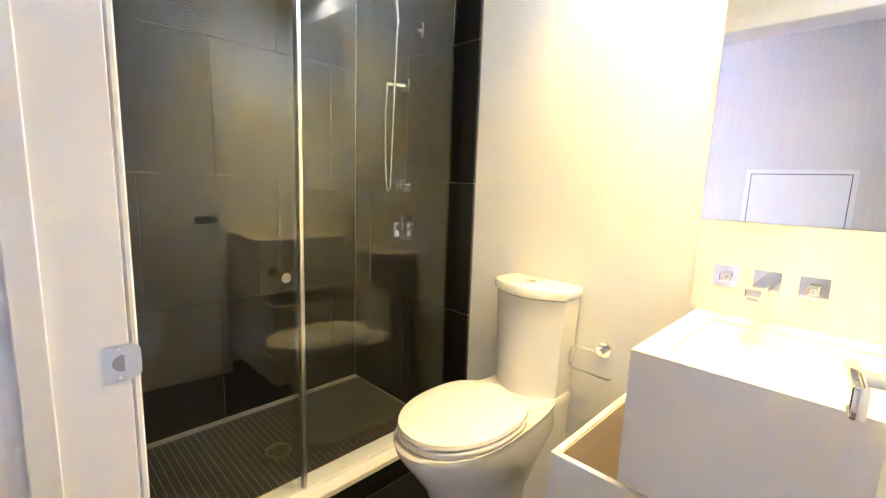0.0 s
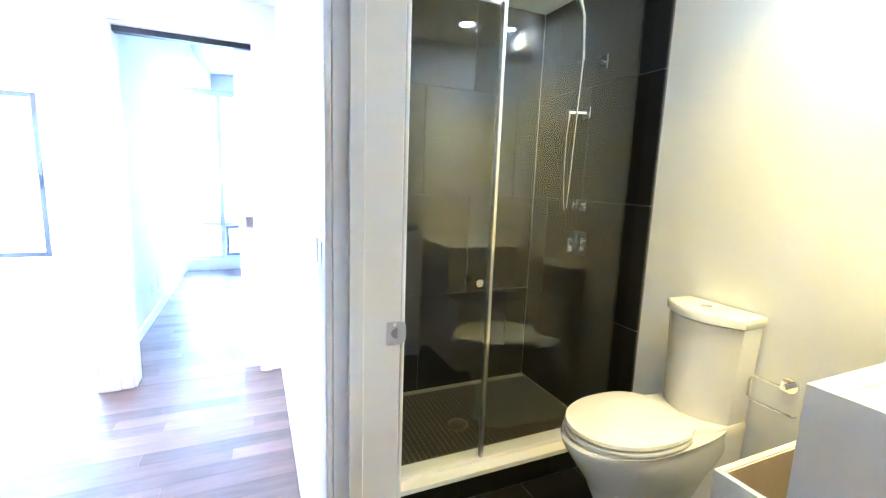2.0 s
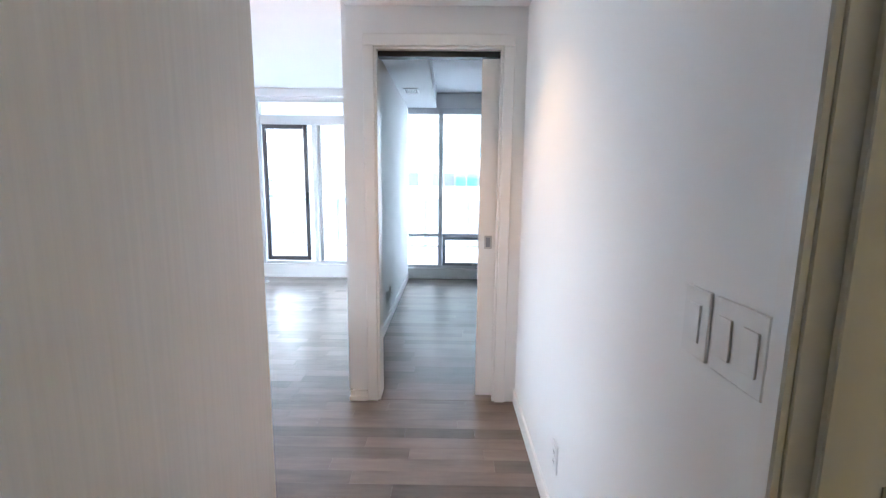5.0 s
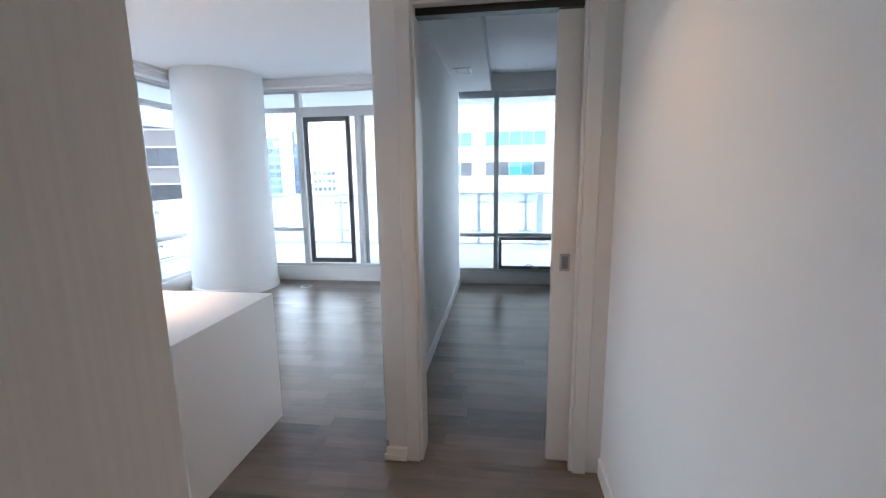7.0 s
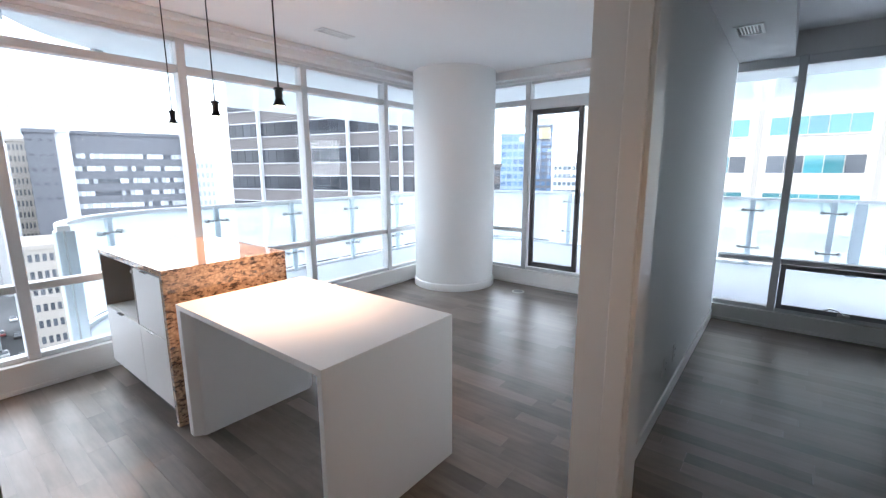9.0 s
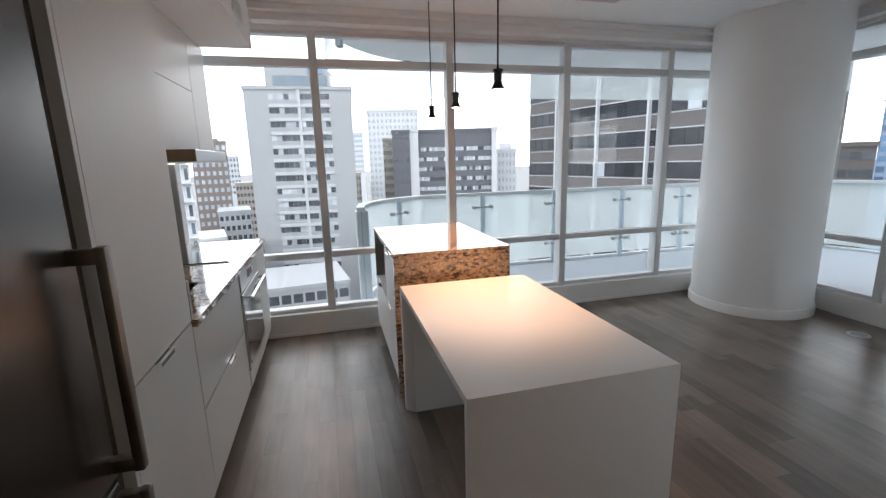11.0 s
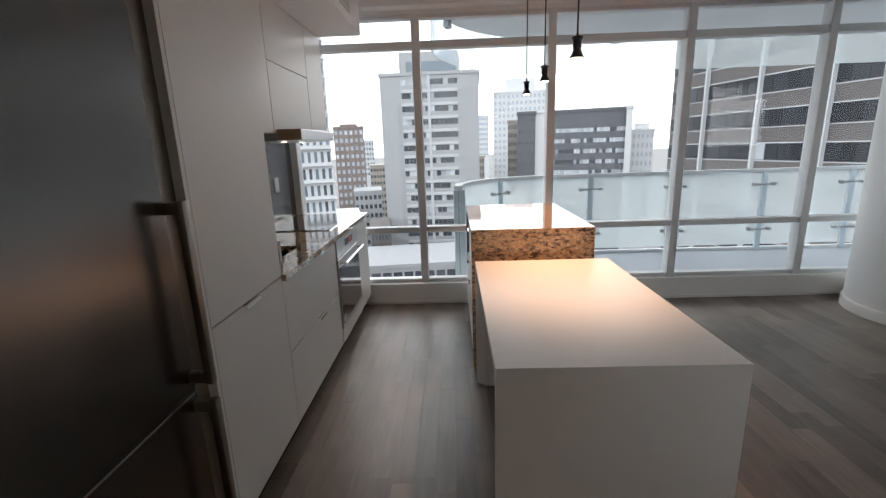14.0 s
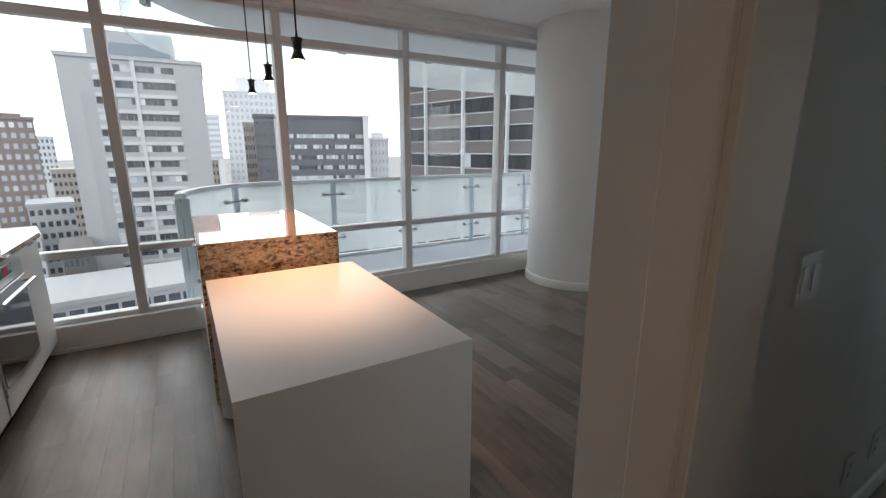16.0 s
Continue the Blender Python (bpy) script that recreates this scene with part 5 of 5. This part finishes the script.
# pale stone office opposite the bedroom
W = (-1.99, -0.45)
# z_top adds unseen upper storeys that cut sky light into the bedroom
b, w, h = building("stone_office", "pale stone office building with teal window groups", -159, -206, 56, 12.5, PALEC, TEAL, 3.7, 1, (0.9, 0.5), 22, z_from=-16, at=W, skip=[0], z_top=36.4)
teal_pane = mesh_of("window", win_bm(1.40, 1.69), TEAL)
dim_pane = mesh_of("window", win_bm(1.40, 1.69), DARKW)
r = random.Random(11)
for g in range(-1, 4):
    x0 = 9.1 * g - 4.6
    boxes("recess_strip", [(x0 - 1.05, x0 - 0.55, -0.03, 0.01, 30, h - 1.5)], BEIGEC, b, "darker vertical strip between window groups")
    for k in range(5):
        for f in range(-5, 9):
            ob = new("window", dim_pane if r.random() < 0.22 else teal_pane)
            ob.parent, ob.location = b, (x0 + 0.74 + 1.48 * k, -0.02, 5.53 + 3.7 * f - GROUND)
    for f in range(-5, 9):
        boxes("sill", [(x0, x0 + 7.4, -0.16, 0.0, 5.53 + 3.7 * f - GROUND - 0.97, 5.53 + 3.7 * f - GROUND - 0.86)], WHITEC, b, "thin pale sill")
building("blue_tower", "tall blue glass tower", -149.2, -152.2, 210, 4.2, BLUEC, BLUEW, 3.4, 4, (0.8, 0.6), 18, z_from=-20, at=W, pale=0.2)
b, w, h = building("navy_tower", "slim dark blue tower with a plain yellow sign", -153.6, -155.6, 230, 6.0, DARKC, BLUEW, 3.3, 3, (0.8, 0.6), 16, z_from=-20, at=W)
boxes("blank_sign", [(-2.6, 2.6, -0.8, -0.3, h - 9, h - 4)], material("yellow_sign", (0.62, 0.50, 0.18), 0.5, vary=0.1, vary_scale=1), b, "plain yellow sign")
building("white_midrise", "white mid-rise with deep window rows", -155.8, -158.6, 190, 0.6, WHITEC, WPANE, 3.2, 5, (0.8, 0.5), 18, z_from=-25, at=W)
building("glass_tower", "pale glass residential tower", -159.0, -162.2, 200, 4.2, HAZEC, BLUEW, 3.2, 6, (0.8, 0.6), 18, z_from=-20, at=W, pale=0.5)
building("corner_block", "dark brown block seen past the column", -143.5, -149, 120, 0.3, BROWN, DARKW, 3.5, 6, (0.9, 0.45), 20, z_from=-25)

building("dark_wing", "dark blank side wing of the office block", -98.2, -100.4, 148, 3.6, DARKC, DARKW, 3.6, 3, (0.5, 0.2), 20, z_from=-10)
building("pale_edge", "pale concrete end pier of the office block", -110.9, -111.6, 149, 3.7, WHITEC, WHITEC, 200, 1, (0.01, 0.01), 4)
for a0, a1, dd, el, mt, lb in ((-79.2, -81.5, 240, -2.2, BEIGEC, "low beige building between the towers"), (-77.0, -80.5, 170, -5.5, GREYC, "low grey flat-roofed building"), (-73.5, -77.5, 150, -8.5, WHITEC, "low white flat-roofed building"),
                              (-78.8, -81.4, 118, -10.5, BROWN, "low brown building by the street"), (-93.0, -94.2, 160, -6.0, WHITEC, "narrow white building along the street"), (-96.3, -99.5, 120, -7.5, BEIGEC, "beige building along the street")):
    building("low_building", lb, a0, a1, dd, el, mt, DARKW, 3.5, 6, (0.6, 0.45), 18, z_from=-40)

# street with cars
sx, sy = city(-95.2, 60)
road = boxes("road", [(-7.5, 7.5, -40, 300, 0, 0.06)], ASPHALT)
road.location, road.rotation_euler = (sx, sy, GROUND), (0, 0, radians(-95.0 - 90 + 180 + 180))
tagged(road, "grey asphalt street with traffic", "road", kind="structure")
cross = boxes("road", [(-160, 120, -9, 9, 0, 0.05)], ASPHALT)
cross.location = (-3, -88, GROUND)
tagged(cross, "wide asphalt cross street", "road", kind="structure")
r = random.Random(3)


def car(colour, name_label):
    c = thing("car", name_label, "car", "cars on the street")
    bm = bmesh.new()
    box(bm, -0.9, 0.9, -2.2, 2.2, 0.25, 0.85, 0.12)
    part("body", bm, colour, c)
    bm = bmesh.new()
    loft(bm, [[(-0.82, -1.5, 0.84), (0.82, -1.5, 0.84), (0.82, 1.2, 0.84), (-0.82, 1.2, 0.84)], [(-0.65, -1.0, 1.42), (0.65, -1.0, 1.42), (0.65, 0.6, 1.42), (-0.65, 0.6, 1.42)]])
    part("cabin", bm, DARKW, c, "dark glazed cabin")
    for a in (-0.85, 0.85):
        for b2 in (-1.4, 1.4):
            bm = bmesh.new()
            rod(bm, (a - 0.1, b2, 0.32), (a + 0.1, b2, 0.32), 0.32, n=12)
            part("wheel", bm, RUBBER_SHADE, c)
    return c


CARS = [car(material("car_white", (0.7, 0.7, 0.7), 0.3, vary=0.02), "small white car in traffic"), car(material("car_dark", (0.05, 0.055, 0.06), 0.3, vary=0.1), "small dark car in traffic"),
        car(material("car_red", (0.3, 0.04, 0.04), 0.3, vary=0.05), "small red car in traffic")]
spots = []
for k in range(26):
    dd = 62 + 5.2 * k
    cx, cy = city(-94.9, dd)
    lane = (-4.5, -1.5, 1.7, 4.6)[k % 4]
    spots.append((cx + lane * math.cos(radians(-5)), cy + lane * math.sin(radians(-5)), -5))
for k in range(22):
    spots.append((-40 + 4.9 * k + r.uniform(-1, 1), -88 + (-6, -2.5, 2.5, 6)[(k * 3) % 4], 90))
for k, (cx, cy, a) in enumerate(spots):
    m = pose(cx, cy, GROUND + 0.06, 0, 0, a)
    if k < 3:
        CARS[k].matrix_basis = m
    else:
        copy_thing(CARS[(k * 7 + k // 5) % 3], m)

# ---- pieces: boards and tiles ----
def piece_mesh(name, w, d, h, mat, chamfer=0.0015):
    """A thin piece with chamfered top edges, its origin at the middle of its top."""
    bm = bmesh.new()
    a, b, c = w / 2, d / 2, chamfer
    loft(bm, [[(-a, -b, -h), (a, -b, -h), (a, b, -h), (-a, b, -h)], [(-a, -b, -c), (a, -b, -c), (a, b, -c), (-a, b, -c)],
              [(-a + c, -b + c, 0), (a - c, -b + c, 0), (a - c, b - c, 0), (-a + c, b - c, 0)]])
    return mesh_of(name, bm, mat)


def joined(name, mesh_list, mat, parent, label, cat):
    """Pieces too far to tell apart, joined into one mesh. mesh_list: (x, y, z, w, d, h) of each top."""
    verts, faces = [], []
    for x, y, z, w, d, h in mesh_list:
        k = len(verts)
        verts += [(x + sx * w / 2, y + sy * d / 2, zz) for zz in (z - h, z) for sx, sy in ((-1, -1), (1, -1), (1, 1), (-1, 1))]
        faces += [(k + 4, k + 5, k + 6, k + 7), (k, k + 1, k + 5, k + 4), (k + 1, k + 2, k + 6, k + 5), (k + 2, k + 3, k + 7, k + 6), (k + 3, k, k + 4, k + 7)]
    me = bpy.data.meshes.new(name)
    me.from_pydata(verts, [], faces)
    me.materials.append(mat)
    ob = new(name, me)
    ob.parent = parent
    return tagged(ob, label, kind="stuff")


FLOOR = tagged(new("floor_boards"), "grey-brown oak strip floor with random lengths", "floor", kind="structure")
BOARD, LENGTHS = 0.092, (0.38, 0.55, 0.8, 1.1)
board_mesh = {n: piece_mesh("board", BOARD - 0.0003, n - 0.0005, 0.014, PLANK, 0.0002) for n in LENGTHS}
rnd = random.Random(7)
near, rest = [], []


def inside(x):
    """The stretches of a board row that lie in the flat."""
    spans = []
    if -7.45 < x < KF + 0.07:
        spans.append((-4.385, -1.12 if x < -4.5 else -1.085 if x < END - 0.14 else HALL_R))
    elif x < 1.0 and x >= KF + 0.07:
        spans.append((HALL_L, HALL_R))
    if x < END - 0.14:
        spans.append((BED_Y, 2.9))
    return spans


x = -7.40
while x < 1.0:
    for a, b in inside(x):
        y = a - rnd.random() * 0.5
        while y < b:
            n = rnd.choice(LENGTHS)
            y0, y1 = max(y, a), min(y + n, b)
            if y1 - y0 > 0.02:
                row = (x, (y0 + y1) / 2, 0.0, BOARD - 0.0003, y1 - y0 - 0.0008, 0.014)
                (near if -5.0 < x < -1.4 else rest).append((row, n if y1 - y0 > n - 1e-6 else None))
            y += n
    x += BOARD
near_parts = near[:300]
for row, n in near_parts:
    x, y, z, w, d, h = row
    ob = new("board", board_mesh[n] if n else piece_mesh("board", w, d, h, PLANK, 0.0002))
    ob.location = (x, y, z)
    ob.parent = FLOOR
ISLAND_PLANK = material("oak_boards_far", (0.165, 0.134, 0.112), 0.32, grain=((16, 1.6, 16), 1.6, 0.9), vary=0.75, vary_scale=4.0, bump=0.12, bump_scale=160, spec=0.6)
nn, ll = ISLAND_PLANK.node_tree.nodes, ISLAND_PLANK.node_tree.links
geo, hsv = nn.new("ShaderNodeNewGeometry"), next(k for k in nn if k.bl_idname == "ShaderNodeHueSaturation")
mul, sm = nn.new("ShaderNodeMath"), nn.new("ShaderNodeMath")
mul.operation, sm.operation = "MULTIPLY_ADD", "ADD"
mul.inputs[1].default_value, mul.inputs[2].default_value = 0.7, -0.35
ll.new(geo.outputs["Random Per Island"], mul.inputs[0])
old = hsv.inputs["Value"].links[0].from_socket
ll.new(old, sm.inputs[0])
ll.new(mul.outputs[0], sm.inputs[1])
ll.new(sm.outputs[0], hsv.inputs["Value"])
joined("far_boards", [r for r, n in rest + near[300:]], ISLAND_PLANK, FLOOR, "grey-brown oak boards of the far rooms", "floor boards")

# bathroom floor tiles
BATHFLOOR = tagged(new("floor_bathroom"), "large charcoal floor tiles with pale joints", "floor", kind="structure")
tile = piece_mesh("tile", 0.597, 0.297, 0.010, DARKTILE)
for i in range(4):
    for k in range(5):
        x, y = CURB_X1 + 0.30 + 0.60 * i, HALL_R + 0.15 + 0.30 * k
        if x - 0.3 < BATH_X and y - 0.15 < BATH_Y:
            ob = new("tile", tile)
            ob.location, ob.parent = (x, y, 0.002), BATHFLOOR
grout = boxes("grout_bed", [(CURB_X1, 1.0, HALL_R, BATH_Y, -0.014, 0.0)], DARKGROUT, BATHFLOOR, "pale grey grout")
# curb face tiles
CURB = tagged(new("curb_tiles"), "charcoal tiles on the face of the shower curb", "tiles", kind="structure")
for k in range(3):
    y0, y1 = BW + 0.44 * k, min(BW + 0.44 * (k + 1), BATH_Y)
    boxes("tile", [(CURB_X1 - 0.014, CURB_X1 - 0.004, y0 + 0.0015, y1 - 0.0015, 0.003, 0.0945)], DARKTILE, CURB, bevel=0.001)

# shower wall tiles
for nm, lab in (("tiles_shower_side", "large charcoal shower wall tiles"), ("tiles_shower_back", "large charcoal shower wall tiles"), ("tiles_shower_near", "large charcoal shower wall tiles")):
    W = tagged(new(nm), lab, "tiles", kind="structure")
    for row in range(4):
        z0, z1 = 0.055 + 0.594 * row if row else 0.0, min(0.055 + 0.594 * (row + 1), 2.33)
        if nm == "tiles_shower_back":
            for k in range(3):
                y0, y1 = max(BW, 0.12 + 0.60 * k - (0.3 if row % 2 else 0)), min(BATH_Y - 0.022, 0.72 + 0.60 * k - (0.3 if row % 2 else 0))
                if y1 > y0:
                    boxes("tile", [(-3.213, -3.20, y0 + 0.0015, y1 - 0.0015, z0 + 0.0018, z1 - 0.0018)], DARKTILE, W, bevel=0.001)
        else:
            for k in range(3):
                x0, x1 = max(-3.20, -3.35 + 0.60 * k - (0.3 if row % 2 else 0)), min(-2.30, -2.75 + 0.60 * k - (0.3 if row % 2 else 0))
                ya, yb = (BATH_Y - 0.022, BATH_Y - 0.009) if nm == "tiles_shower_side" else (BW + 0.009, BW + 0.022)
                if x1 - x0 > 0.02:
                    boxes("tile", [(x0 + 0.0015, x1 - 0.0015, ya, yb, z0 + 0.0018, z1 - 0.0018)], DARKTILE, W, bevel=0.001)
    bed = {"tiles_shower_back": (-3.215, -3.2045, BW, BATH_Y - 0.02, 0, 2.33), "tiles_shower_side": (-3.2, -2.302, BATH_Y - 0.0175, BATH_Y, 0, 2.33),
           "tiles_shower_near": (-3.2, -2.302, BW, BW + 0.0175, 0, 2.33)}[nm]
    boxes("grout_bed", [bed], DARKGROUT, W, "pale grey grout")
# shower floor mosaic
SHOWERFLOOR = tagged(new("floor_shower"), "small square charcoal mosaic with pale grout", "floor", kind="structure")
boxes("grout_bed", [(-3.2, CURB_X0 + 0.005, BW, BATH_Y - 0.02, -0.01, 0.0485)], GROUT, SHOWERFLOOR, "tan grout")
M = 0.0275
mos = piece_mesh("mosaic_tile", M - 0.0028, M - 0.0028, 0.006, MOSAIC, 0.001)
spill, count = [], 0
for k in range(49):
    for i in range(25):
        x, y = CURB_X0 - M / 2 - i * M, BATH_Y - 0.03 - M / 2 - k * M
        if x - M / 2 < -3.2 or y < BW + 0.02 or (x + 2.763) ** 2 + (y - 0.79) ** 2 < 0.045 ** 2:
            continue
        if count < 300:
            ob = new("mosaic_tile", mos)
            ob.location, ob.parent = (x, y, 0.0505), SHOWERFLOOR
            count += 1
        else:
            spill.append((x, y, 0.0505, M - 0.0028, M - 0.0028, 0.006))
joined("far_mosaic", spill, MOSAIC, SHOWERFLOOR, "small charcoal mosaic squares", "mosaic")
